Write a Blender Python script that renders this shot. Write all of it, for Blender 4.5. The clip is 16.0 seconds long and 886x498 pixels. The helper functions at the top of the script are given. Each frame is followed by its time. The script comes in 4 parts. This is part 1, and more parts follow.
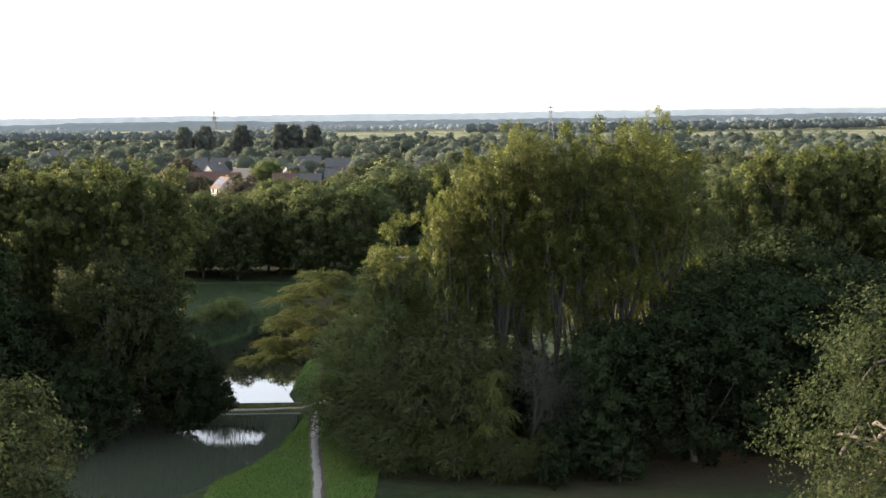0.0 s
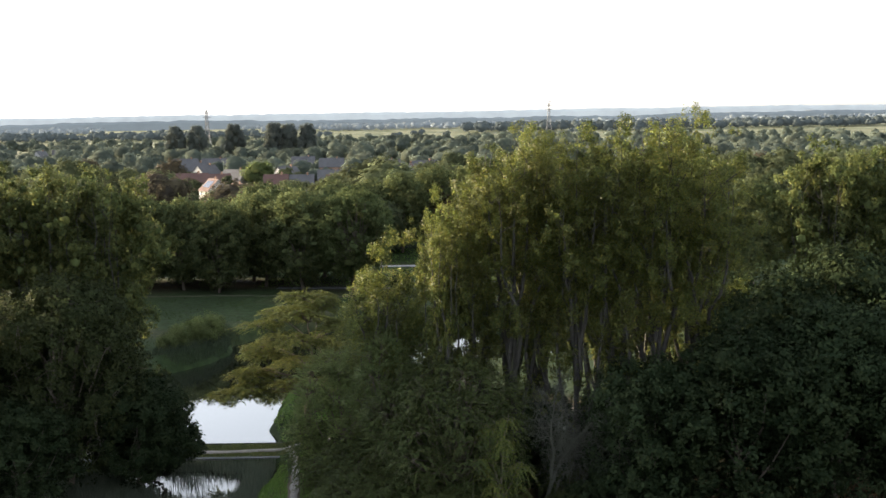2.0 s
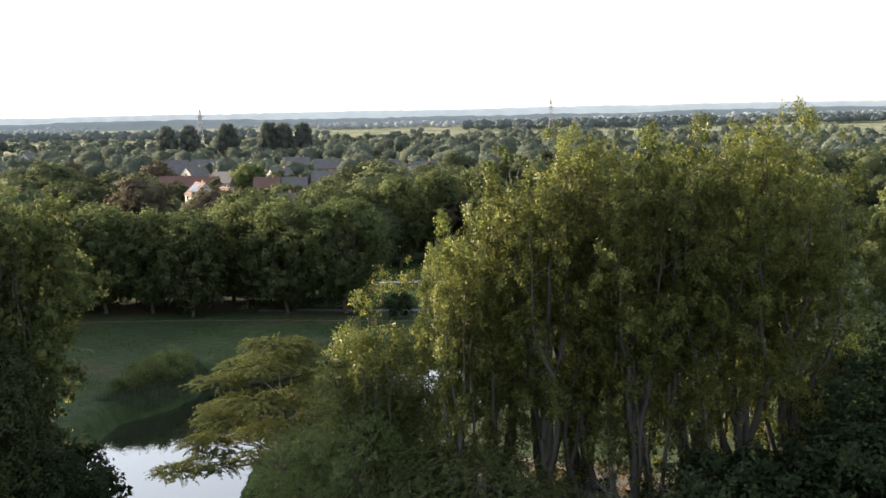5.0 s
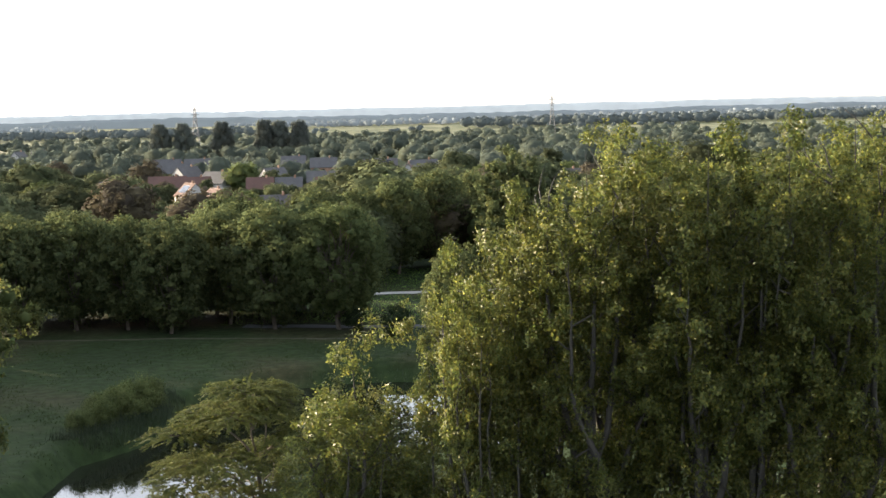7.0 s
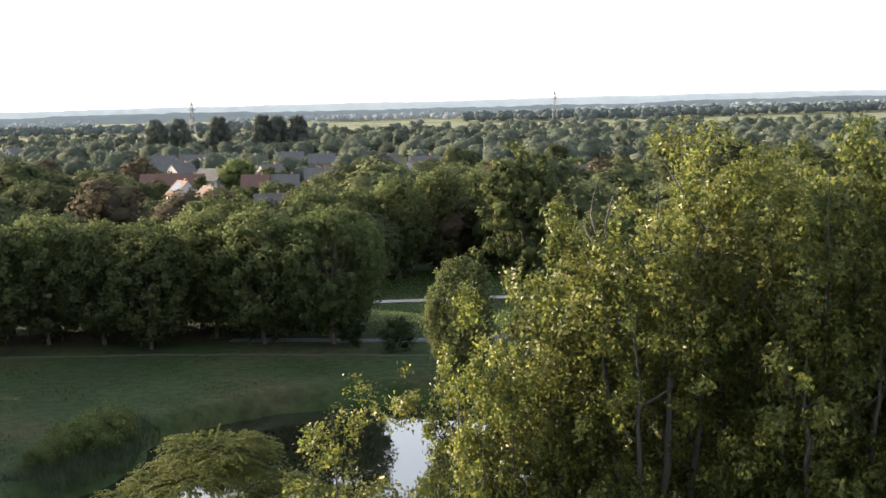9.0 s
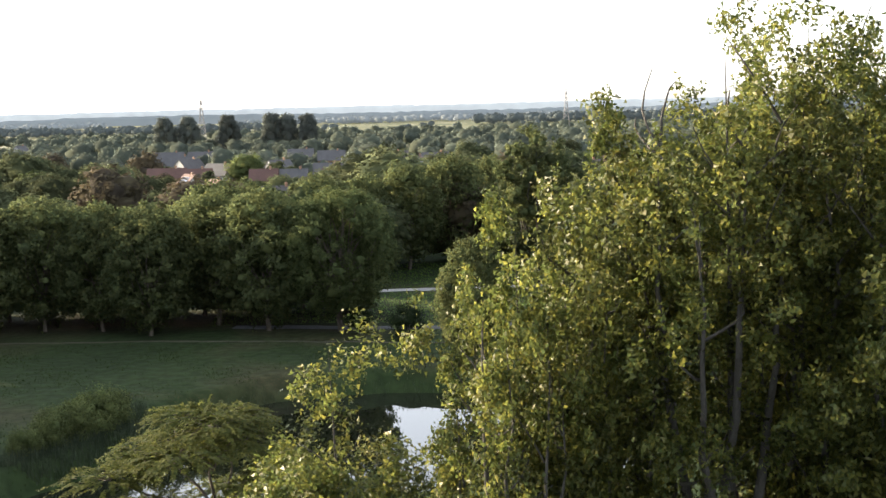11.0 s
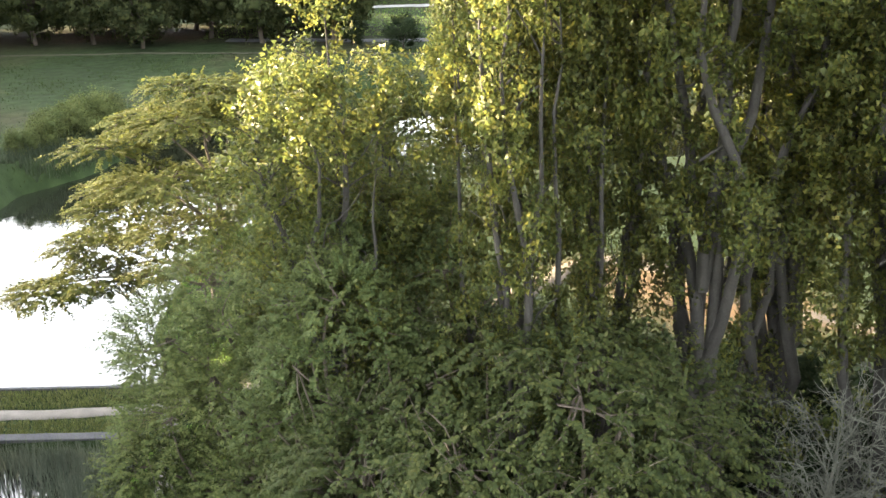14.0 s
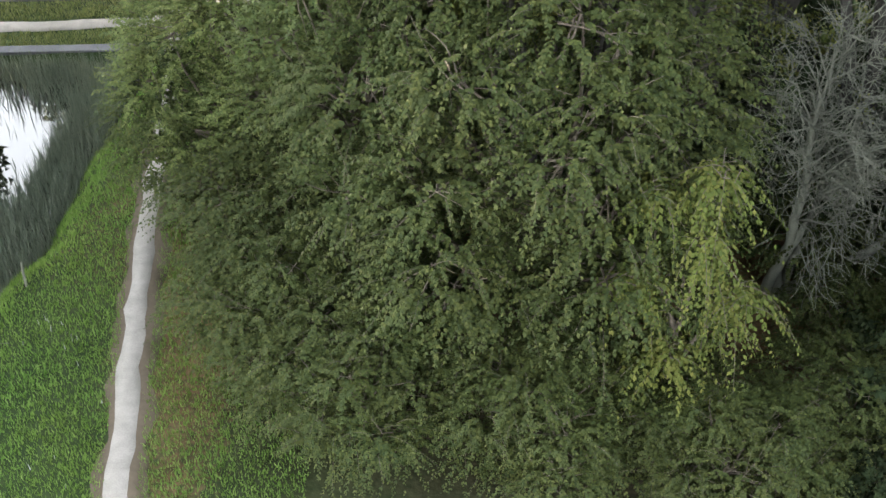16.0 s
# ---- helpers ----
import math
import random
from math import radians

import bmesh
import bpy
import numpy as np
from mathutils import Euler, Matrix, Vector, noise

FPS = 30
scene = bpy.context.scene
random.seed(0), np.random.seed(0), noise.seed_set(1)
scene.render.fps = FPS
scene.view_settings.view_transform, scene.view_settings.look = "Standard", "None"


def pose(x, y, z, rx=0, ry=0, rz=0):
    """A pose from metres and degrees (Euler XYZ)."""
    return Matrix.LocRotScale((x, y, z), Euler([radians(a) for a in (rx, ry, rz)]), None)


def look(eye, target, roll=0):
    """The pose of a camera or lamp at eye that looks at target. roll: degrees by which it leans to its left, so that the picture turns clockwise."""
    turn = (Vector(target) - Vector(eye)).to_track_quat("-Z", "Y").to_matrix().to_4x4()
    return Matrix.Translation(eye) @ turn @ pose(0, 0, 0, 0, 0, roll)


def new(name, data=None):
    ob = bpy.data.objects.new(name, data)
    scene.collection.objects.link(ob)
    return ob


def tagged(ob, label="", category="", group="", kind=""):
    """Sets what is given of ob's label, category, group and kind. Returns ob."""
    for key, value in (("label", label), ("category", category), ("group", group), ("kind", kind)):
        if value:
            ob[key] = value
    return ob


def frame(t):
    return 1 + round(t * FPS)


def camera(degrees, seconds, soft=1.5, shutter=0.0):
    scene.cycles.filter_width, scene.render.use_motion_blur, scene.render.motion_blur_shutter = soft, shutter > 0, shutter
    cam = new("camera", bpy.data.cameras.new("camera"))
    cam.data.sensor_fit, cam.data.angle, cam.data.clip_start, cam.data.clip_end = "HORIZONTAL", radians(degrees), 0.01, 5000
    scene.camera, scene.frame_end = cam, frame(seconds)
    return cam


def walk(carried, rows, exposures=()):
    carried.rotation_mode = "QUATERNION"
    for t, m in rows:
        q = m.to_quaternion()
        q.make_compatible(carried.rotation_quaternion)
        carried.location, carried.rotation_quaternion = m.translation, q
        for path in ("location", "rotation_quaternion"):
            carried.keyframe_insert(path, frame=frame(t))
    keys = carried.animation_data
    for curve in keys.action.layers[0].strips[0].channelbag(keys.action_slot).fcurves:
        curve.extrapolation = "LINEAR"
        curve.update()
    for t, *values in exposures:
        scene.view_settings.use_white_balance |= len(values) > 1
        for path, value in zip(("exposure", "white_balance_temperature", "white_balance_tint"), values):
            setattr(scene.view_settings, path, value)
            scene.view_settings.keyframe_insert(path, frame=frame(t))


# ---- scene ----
cam = camera(40.5, 16.0)
METRES, EYE, TILT, LEAN, TURN = 85.0, 31.0, -6.4, 0.75, 0.0
ROWS = [
    (0.0, 0.0, 0.0, 0.0, 0.0, 0.0, -0.0),
    (0.5, -0.0007, 0.0473, 0.0056, -0.03, -0.08, 0.05),
    (1.0, -0.001, 0.0958, 0.0113, -0.08, -0.1, 0.1),
    (1.5, -0.0018, 0.1444, 0.017, -0.13, -0.1, 0.17),
    (2.0, -0.0027, 0.193, 0.0229, -0.15, -0.08, 0.21),
    (2.5, -0.0035, 0.2422, 0.029, -0.19, -0.07, 0.24),
    (3.0, -0.0046, 0.2908, 0.0352, -0.19, -0.1, 0.29),
    (3.5, -0.0056, 0.3389, 0.0409, -0.18, -0.14, 0.34),
    (4.0, -0.0066, 0.387, 0.0468, -0.17, -0.15, 0.38),
    (6.5, -0.0104, 0.6354, 0.072, -0.18, -0.27, 0.6),
    (7.0, -0.0116, 0.6828, 0.0781, -0.19, -0.31, 0.65),
    (7.5, -0.0126, 0.7292, 0.0841, -0.23, -0.34, 0.69),
    (8.0, -0.0137, 0.7729, 0.0898, -0.22, -0.5, 0.73),
    (10.5, -0.0187, 0.9197, 0.0811, 0.16, -0.59, 0.63),
    (11.0, -0.0191, 0.9259, 0.0656, 0.33, -0.38, 0.61),
    (11.5, -0.0194, 0.9284, 0.0492, 0.33, -0.46, 0.69),
    (12.0, -0.019, 0.9309, 0.0337, 0.22, -0.65, 0.64),
    (12.5, -0.0193, 0.9309, 0.0232, 0.12, -0.63, 0.66),
    (13.0, -0.019, 0.9297, 0.0212, 0.11, -3.11, 0.63),
    (13.5, -0.019, 0.9282, 0.0222, 0.11, -7.93, 0.6),
    (14.0, -0.0192, 0.9265, 0.0239, 0.14, -12.67, 0.61),
    (14.5, -0.0193, 0.9252, 0.0256, 0.15, -17.35, 0.62),
    (15.0, -0.0193, 0.9243, 0.0274, 0.14, -21.47, 0.6),
    (15.5, -0.0193, 0.9235, 0.0288, 0.16, -26.22, 0.59),
    (16.0, -0.0193, 0.9235, 0.0290, 0.16, -31.35, 0.59),
]

EXPOSURES = [(0.0, 2.0, 6250, 12), (4.0, 2.02, 6250, 12), (8.0, 2.08, 6300, 12), (12.5, 2.42, 6350, 13), (13.4, 2.95, 6500, 13), (14.0, 3.65, 6750, 13), (14.5, 3.85, 6750, 12), (16.0, 3.7, 6650, 10)]
walk(cam, [(t, pose(0, 0, EYE, TILT, LEAN, TURN) @ pose(METRES * x, METRES * y, METRES * z, 90 + pitch, roll, yaw)) for t, x, y, z, yaw, pitch, roll in ROWS], EXPOSURES)

# ---- sky and sun: low evening sun, ahead and to the left ----
SUN_LEFT, SUN_UP = 66.0, 12.8
world = bpy.data.worlds.new("sky")
scene.world = world
world.use_nodes = True
wn = world.node_tree
sky = wn.nodes.new("ShaderNodeTexSky")
sky.sky_type, sky.sun_disc = "NISHITA", False
sky.sun_elevation, sky.sun_rotation = radians(SUN_UP), radians(360 - SUN_LEFT)
sky.air_density, sky.dust_density, sky.ozone_density = 1.0, 1.2, 1.0
wn.nodes["Background"].inputs["Strength"].default_value = 0.15
pale = wn.nodes.new("ShaderNodeHueSaturation")  # thin high haze takes the colour out of the sky
pale.inputs["Saturation"].default_value, pale.inputs["Value"].default_value = 0.3, 1.0
wn.links.new(sky.outputs["Color"], pale.inputs["Color"])
wn.links.new(pale.outputs["Color"], wn.nodes["Background"].inputs["Color"])
sun = new("sun", bpy.data.lights.new("sun", "SUN"))
sun.data.energy, sun.data.angle, sun.data.color = 4.2, radians(0.8), (1.0, 0.79, 0.5)
a, e = radians(SUN_LEFT), radians(SUN_UP)
sun_at = Vector((-math.sin(a) * math.cos(e), math.cos(a) * math.cos(e), math.sin(e)))
sun.matrix_world = look(sun_at * 100 + Vector((0, 100, 0)), (0, 100, 0))


# ---- materials ----
def material(name):
    m = bpy.data.materials.new(name)
    m.use_nodes = True
    return m, m.node_tree.nodes, m.node_tree.links, m.node_tree.nodes["Principled BSDF"]


def ramp(nodes, stops):
    r = nodes.new("ShaderNodeValToRGB")
    while len(r.color_ramp.elements) < len(stops):
        r.color_ramp.elements.new(0.5)
    for el, (p, c) in zip(r.color_ramp.elements, stops):
        el.position, el.color = p, (*c, 1)
    return r


def noise_tex(nodes, links, scale, detail=4.0, coord="Object"):
    tc = nodes.new("ShaderNodeTexCoord")
    n = nodes.new("ShaderNodeTexNoise")
    n.inputs["Scale"].default_value, n.inputs["Detail"].default_value = scale, detail
    links.new(tc.outputs[coord], n.inputs["Vector"])
    return n


def leaf_material(name, dark, mid, light, through_light=0.35, rough=0.42, gloss=0.28, vary=0.3):
    """Leaves: each leaf its own tone, each tree its own cast; light shines through them."""
    m, n, l, b = material(name)
    geo, info = n.new("ShaderNodeNewGeometry"), n.new("ShaderNodeObjectInfo")
    r = ramp(n, [(0.0, dark), (0.55, mid), (1.0, light)])
    l.new(geo.outputs["Random Per Island"], r.inputs["Fac"])
    big = noise_tex(n, l, 0.35, 2.0)
    hsv = n.new("ShaderNodeHueSaturation")
    val = n.new("ShaderNodeMath")
    val.operation = "MULTIPLY_ADD"
    l.new(info.outputs["Random"], val.inputs[0])
    val.inputs[1].default_value = vary
    tone = n.new("ShaderNodeAttribute")  # each tree of a joined wood has its own tone
    tone.attribute_name = "tone"
    plus = n.new("ShaderNodeMath")
    plus.operation = "MULTIPLY_ADD"
    plus.inputs[1].default_value, plus.inputs[2].default_value = vary, 1.0 - vary / 2
    l.new(tone.outputs["Fac"], plus.inputs[0])
    l.new(plus.outputs["Value"], val.inputs[2])
    hue = n.new("ShaderNodeMapRange")
    hue.inputs["To Min"].default_value, hue.inputs["To Max"].default_value = 0.475, 0.525
    l.new(big.outputs["Fac"], hue.inputs["Value"])
    l.new(hue.outputs["Result"], hsv.inputs["Hue"])
    l.new(val.outputs["Value"], hsv.inputs["Value"])
    l.new(r.outputs["Color"], hsv.inputs["Color"])
    l.new(hsv.outputs["Color"], b.inputs["Base Color"])
    b.inputs["Roughness"].default_value = rough
    b.inputs["Specular IOR Level"].default_value = gloss
    t = n.new("ShaderNodeBsdfTranslucent")
    l.new(hsv.outputs["Color"], t.inputs["Color"])
    mix = n.new("ShaderNodeMixShader")
    mix.inputs["Fac"].default_value = through_light
    l.new(b.outputs["BSDF"], mix.inputs[1])
    l.new(t.outputs["BSDF"], mix.inputs[2])
    l.new(mix.outputs["Shader"], n["Material Output"].inputs["Surface"])
    return m


def plain_material(name, c1, c2, scale, rough=0.85, bump=0.3, fine=6.0):
    m, n, l, b = material(name)
    t1, t2 = noise_tex(n, l, scale, 5.0), noise_tex(n, l, scale * fine, 4.0)
    mixf = n.new("ShaderNodeMath")
    mixf.operation = "MULTIPLY_ADD"
    l.new(t2.outputs["Fac"], mixf.inputs[0])
    mixf.inputs[1].default_value = 0.5
    half = n.new("ShaderNodeMath")
    half.operation = "MULTIPLY"
    half.inputs[1].default_value = 0.5
    l.new(t1.outputs["Fac"], half.inputs[0])
    l.new(half.outputs["Value"], mixf.inputs[2])
    r = ramp(n, [(0.3, c1), (0.7, c2)])
    l.new(mixf.outputs["Value"], r.inputs["Fac"])
    l.new(r.outputs["Color"], b.inputs["Base Color"])
    b.inputs["Roughness"].default_value = rough
    bp = n.new("ShaderNodeBump")
    bp.inputs["Strength"].default_value = bump
    bp.inputs["Distance"].default_value = 0.05
    l.new(t2.outputs["Fac"], bp.inputs["Height"])
    l.new(bp.outputs["Normal"], b.inputs["Normal"])
    return m


LEAF_POPLAR = leaf_material("poplar_leaf", (0.068, 0.092, 0.028), (0.112, 0.133, 0.034), (0.195, 0.192, 0.044), 0.58, 0.42, 0.3)
# darker than natural foliage: deep shade is put into this leaf colour
LEAF_DARK = leaf_material("shade_dark_leaf", (0.019, 0.03, 0.015), (0.029, 0.043, 0.02), (0.042, 0.057, 0.025), 0.32, 0.85, 0.05)
# oak green lightened a little to stand in for haze
LEAF_OAK = leaf_material("oak_leaf", (0.0689, 0.08791, 0.04277), (0.09504, 0.1164, 0.05108), (0.1307, 0.145, 0.05702), 0.48, 0.9, 0.03)
LEAF_POPLAR_GREEN = leaf_material("green_poplar_leaf", (0.07, 0.092, 0.036), (0.1, 0.122, 0.042), (0.145, 0.15, 0.046), 0.5, 0.7, 0.1)
LEAF_NEAR = leaf_material("summer_leaf", (0.02958, 0.04002, 0.0174), (0.0435, 0.05655, 0.02262), (0.0696, 0.0783, 0.02958), 0.42, 0.75, 0.08)
LEAF_SYCAMORE = leaf_material("sycamore_leaf", (0.06, 0.086, 0.033), (0.086, 0.114, 0.041), (0.12, 0.142, 0.05), 0.48, 0.6, 0.15)
# greyed and lightened: the haze over these trees is put into the colour
LEAF_TALL = leaf_material("haze_tinted_tall_leaf", (0.0943, 0.1081, 0.0989), (0.1092, 0.1242, 0.1115), (0.1265, 0.1403, 0.1219), 0.5, 0.95, 0.03, 0.4)
LEAF_LIME = leaf_material("lime_leaf", (0.07, 0.092, 0.04), (0.095, 0.12, 0.05), (0.125, 0.145, 0.055), 0.48, 0.9, 0.03)
# bluish grey-green that paints distance haze into the leaves
LEAF_WOOD = leaf_material("haze_tinted_wood_leaf", (0.058, 0.071, 0.058), (0.07, 0.083, 0.066), (0.083, 0.095, 0.073), 0.5, 0.95, 0.03, 0.6)
LEAF_LOCUST = leaf_material("locust_leaf", (0.066, 0.084, 0.026), (0.098, 0.116, 0.032), (0.145, 0.152, 0.04), 0.5, 0.7, 0.12)
LEAF_SHRUB = leaf_material("shrub_leaf", (0.03562, 0.05262, 0.01781), (0.05505, 0.07286, 0.02186), (0.08501, 0.09874, 0.02834), 0.4, 0.6, 0.18)
LEAF_WILLOW = leaf_material("willow_leaf", (0.07616, 0.103, 0.03808), (0.112, 0.1411, 0.04816), (0.159, 0.1792, 0.06272), 0.42, 0.7, 0.14)
LEAF_PALE = leaf_material("pale_leaf", (0.0731, 0.0989, 0.0258), (0.1075, 0.1333, 0.03268), (0.1505, 0.1591, 0.043), 0.42, 0.65, 0.12)
# lifted leaf tone, with some of the village haze painted in
LEAF_FAR = leaf_material("haze_tinted_far_leaf", (0.068, 0.083, 0.046), (0.088, 0.103, 0.055), (0.11, 0.122, 0.062), 0.5, 0.95, 0.03, 0.8)
LEAF_REDDISH = leaf_material("copper_leaf", (0.06, 0.052, 0.04), (0.085, 0.073, 0.048), (0.11, 0.092, 0.055), 0.35, 0.9, 0.1)
REED = leaf_material("reed_blade", (0.0984, 0.123, 0.08856), (0.1378, 0.1624, 0.1181), (0.187, 0.2066, 0.1525), 0.4, 0.7, 0.12)
GRASS_BLADE = leaf_material("grass_blade", (0.088, 0.155, 0.034), (0.126, 0.21, 0.045), (0.18, 0.255, 0.075), 0.42, 0.7, 0.12)
VERGE_BLADE = leaf_material("verge_blade", (0.1, 0.125, 0.04), (0.14, 0.16, 0.055), (0.19, 0.19, 0.085), 0.4, 0.7, 0.12)
# meadow green darkened so the colour carries the evening shade
MEADOW_BLADE = leaf_material("shaded_meadow_blade", (0.036, 0.056, 0.02), (0.046, 0.068, 0.024), (0.062, 0.078, 0.032), 0.4, 0.8, 0.1)
BANK_REED = leaf_material("bank_reed_blade", (0.036, 0.05, 0.03), (0.05, 0.066, 0.04), (0.07, 0.086, 0.054), 0.4, 0.8, 0.08)
BARK = plain_material("bark", (0.045, 0.036, 0.028), (0.13, 0.11, 0.085), 3.0, 0.9, 0.7)
BARK_GREY = plain_material("grey_bark", (0.01911, 0.01802, 0.01529), (0.04914, 0.04586, 0.03986), 3.0, 0.9, 0.5)
DEAD = plain_material("dead_wood", (0.06579, 0.07038, 0.05419), (0.1316, 0.1376, 0.1069), 3.0, 0.85, 0.4)
GRAVEL = plain_material("path_gravel", (0.16, 0.148, 0.132), (0.288, 0.272, 0.248), 2.0, 0.95, 0.4, 14.0)
TRACK = plain_material("trodden_earth", (0.05775, 0.04358, 0.02887), (0.09975, 0.07875, 0.0525), 1.0, 0.95, 0.4)
CONCRETE = plain_material("old_concrete", (0.05, 0.054, 0.062), (0.1, 0.104, 0.114), 1.3, 0.85, 0.35)
TRACK_DARK = plain_material("trampled_grass", (0.036, 0.036, 0.021), (0.066, 0.06, 0.039), 1.0, 0.95, 0.4)
ROAD = plain_material("pale_road", (0.27, 0.27, 0.265), (0.37, 0.37, 0.36), 0.3, 0.9, 0.1)
STEEL = plain_material("galvanised_steel", (0.07, 0.075, 0.08), (0.12, 0.125, 0.13), 0.5, 0.6, 0.1)
WALL_WHITE = plain_material("white_render", (0.26, 0.265, 0.265), (0.36, 0.36, 0.355), 0.4, 0.9, 0.1)
WALL_BRICK = plain_material("brown_brick", (0.17, 0.1, 0.07), (0.3, 0.19, 0.13), 0.6, 0.9, 0.2)
ROOF_RED = plain_material("red_tiles", (0.07, 0.038, 0.032), (0.112, 0.06, 0.048), 0.5, 0.85, 0.3)
ROOF_GREY = plain_material("grey_tiles", (0.05, 0.05, 0.053), (0.092, 0.092, 0.096), 0.5, 0.8, 0.3)
ROOF_DARK = plain_material("dark_tiles", (0.04, 0.038, 0.04), (0.085, 0.08, 0.08), 0.5, 0.6, 0.3)
PANEL, _n, _l, _b = material("solar_glass")
_b.inputs["Base Color"].default_value, _b.inputs["Roughness"].default_value = (0.01, 0.012, 0.025, 1), 0.12
GLASS_DARK, _n, _l, _b = material("window_glass")
_b.inputs["Base Color"].default_value, _b.inputs["Roughness"].default_value = (0.03, 0.035, 0.04, 1), 0.08

WATER, _n, _l, _b = material("pond_water")
_b.inputs["Base Color"].default_value = (0.012, 0.014, 0.009, 1)
_b.inputs["Roughness"].default_value, _b.inputs["IOR"].default_value = 0.02, 1.95
_t = noise_tex(_n, _l, 1.2, 2.0)
_p = _n.new("ShaderNodeBump")
_p.inputs["Strength"].default_value, _p.inputs["Distance"].default_value = 0.015, 0.05
_l.new(_t.outputs["Fac"], _p.inputs["Height"])
_l.new(_p.outputs["Normal"], _b.inputs["Normal"])


def ground_material():
    """Grass with worn earth where the attribute says so, and fields far out."""
    m, n, l, b = material("ground_grass")
    t1, t2, t3 = noise_tex(n, l, 0.06, 5.0), noise_tex(n, l, 0.8, 5.0), noise_tex(n, l, 6.0, 3.0)
    g1 = ramp(n, [(0.3, (0.02, 0.034, 0.013)), (0.52, (0.028, 0.046, 0.016)), (0.72, (0.052, 0.05, 0.026))])
    g2 = ramp(n, [(0.35, (0.45, 0.5, 0.4)), (0.65, (1.1, 1.1, 1.0))])
    l.new(t1.outputs["Fac"], g1.inputs["Fac"])
    l.new(t2.outputs["Fac"], g2.inputs["Fac"])
    mul = n.new("ShaderNodeMixRGB")
    mul.blend_type = "MULTIPLY"
    mul.inputs["Fac"].default_value = 0.7
    l.new(g1.outputs["Color"], mul.inputs[1])
    l.new(g2.outputs["Color"], mul.inputs[2])
    earth = ramp(n, [(0.3, (0.075, 0.046, 0.023)), (0.7, (0.15, 0.1, 0.052))])
    l.new(t2.outputs["Fac"], earth.inputs["Fac"])
    att = n.new("ShaderNodeAttribute")
    att.attribute_name = "bare"
    add = n.new("ShaderNodeMath")
    add.operation = "MULTIPLY_ADD"
    l.new(t3.outputs["Fac"], add.inputs[0])
    add.inputs[1].default_value = 0.7
    l.new(att.outputs["Fac"], add.inputs[2])
    cut = n.new("ShaderNodeMapRange")
    cut.inputs["From Min"].default_value, cut.inputs["From Max"].default_value = 0.75, 1.05
    l.new(add.outputs["Value"], cut.inputs["Value"])
    mix = n.new("ShaderNodeMixRGB")
    l.new(cut.outputs["Result"], mix.inputs["Fac"])
    duff = ramp(n, [(0.3, (0.02, 0.018, 0.011)), (0.7, (0.045, 0.039, 0.022))])  # fallen leaves under the trees, darkened to paint in the shade there
    l.new(t3.outputs["Fac"], duff.inputs["Fac"])
    lit = n.new("ShaderNodeAttribute")
    lit.attribute_name = "shaded_litter"
    lmul = n.new("ShaderNodeMath")
    lmul.operation, lmul.use_clamp = "MULTIPLY_ADD", True
    l.new(t2.outputs["Fac"], lmul.inputs[0])
    lmul.inputs[1].default_value = 0.8
    lsub = n.new("ShaderNodeMath")
    lsub.operation = "MULTIPLY_ADD"
    lsub.inputs[1].default_value, lsub.inputs[2].default_value = 1.6, -0.9
    l.new(lit.outputs["Fac"], lsub.inputs[0])
    l.new(lsub.outputs["Value"], lmul.inputs[2])
    base = n.new("ShaderNodeMixRGB")
    l.new(lmul.outputs["Value"], base.inputs["Fac"])
    l.new(mul.outputs["Color"], base.inputs[1])
    l.new(duff.outputs["Color"], base.inputs[2])
    l.new(base.outputs["Color"], mix.inputs[1])
    l.new(earth.outputs["Color"], mix.inputs[2])
    # fields past the village
    tc = n.new("ShaderNodeTexCoord")
    mp = n.new("ShaderNodeMapping")
    mp.inputs["Scale"].default_value = (0.006, 0.0035, 1)
    l.new(tc.outputs["Object"], mp.inputs["Vector"])
    vo = n.new("ShaderNodeTexVoronoi")
    l.new(mp.outputs["Vector"], vo.inputs["Vector"])
    sep = n.new("ShaderNodeSeparateColor")
    l.new(vo.outputs["Color"], sep.inputs["Color"])
    fields = ramp(n, [(0.0, (0.07, 0.085, 0.045)), (0.4, (0.12, 0.13, 0.07)), (0.75, (0.165, 0.165, 0.1)), (1.0, (0.09, 0.105, 0.055))])
    l.new(sep.outputs[0], fields.inputs["Fac"])
    far = n.new("ShaderNodeAttribute")
    far.attribute_name = "field"
    mix2 = n.new("ShaderNodeMixRGB")
    l.new(far.outputs["Fac"], mix2.inputs["Fac"])
    l.new(mix.outputs["Color"], mix2.inputs[1])
    l.new(fields.outputs["Color"], mix2.inputs[2])
    l.new(mix2.outputs["Color"], b.inputs["Base Color"])
    b.inputs["Roughness"].default_value = 0.95
    b.inputs["Specular IOR Level"].default_value = 0.15
    bp = n.new("ShaderNodeBump")
    bp.inputs["Strength"].default_value, bp.inputs["Distance"].default_value = 0.8, 0.25
    l.new(t2.outputs["Fac"], bp.inputs["Height"])
    l.new(bp.outputs["Normal"], b.inputs["Normal"])
    return m


GROUND = ground_material()


# ---- mesh helpers ----
rng = np.random.default_rng(7)


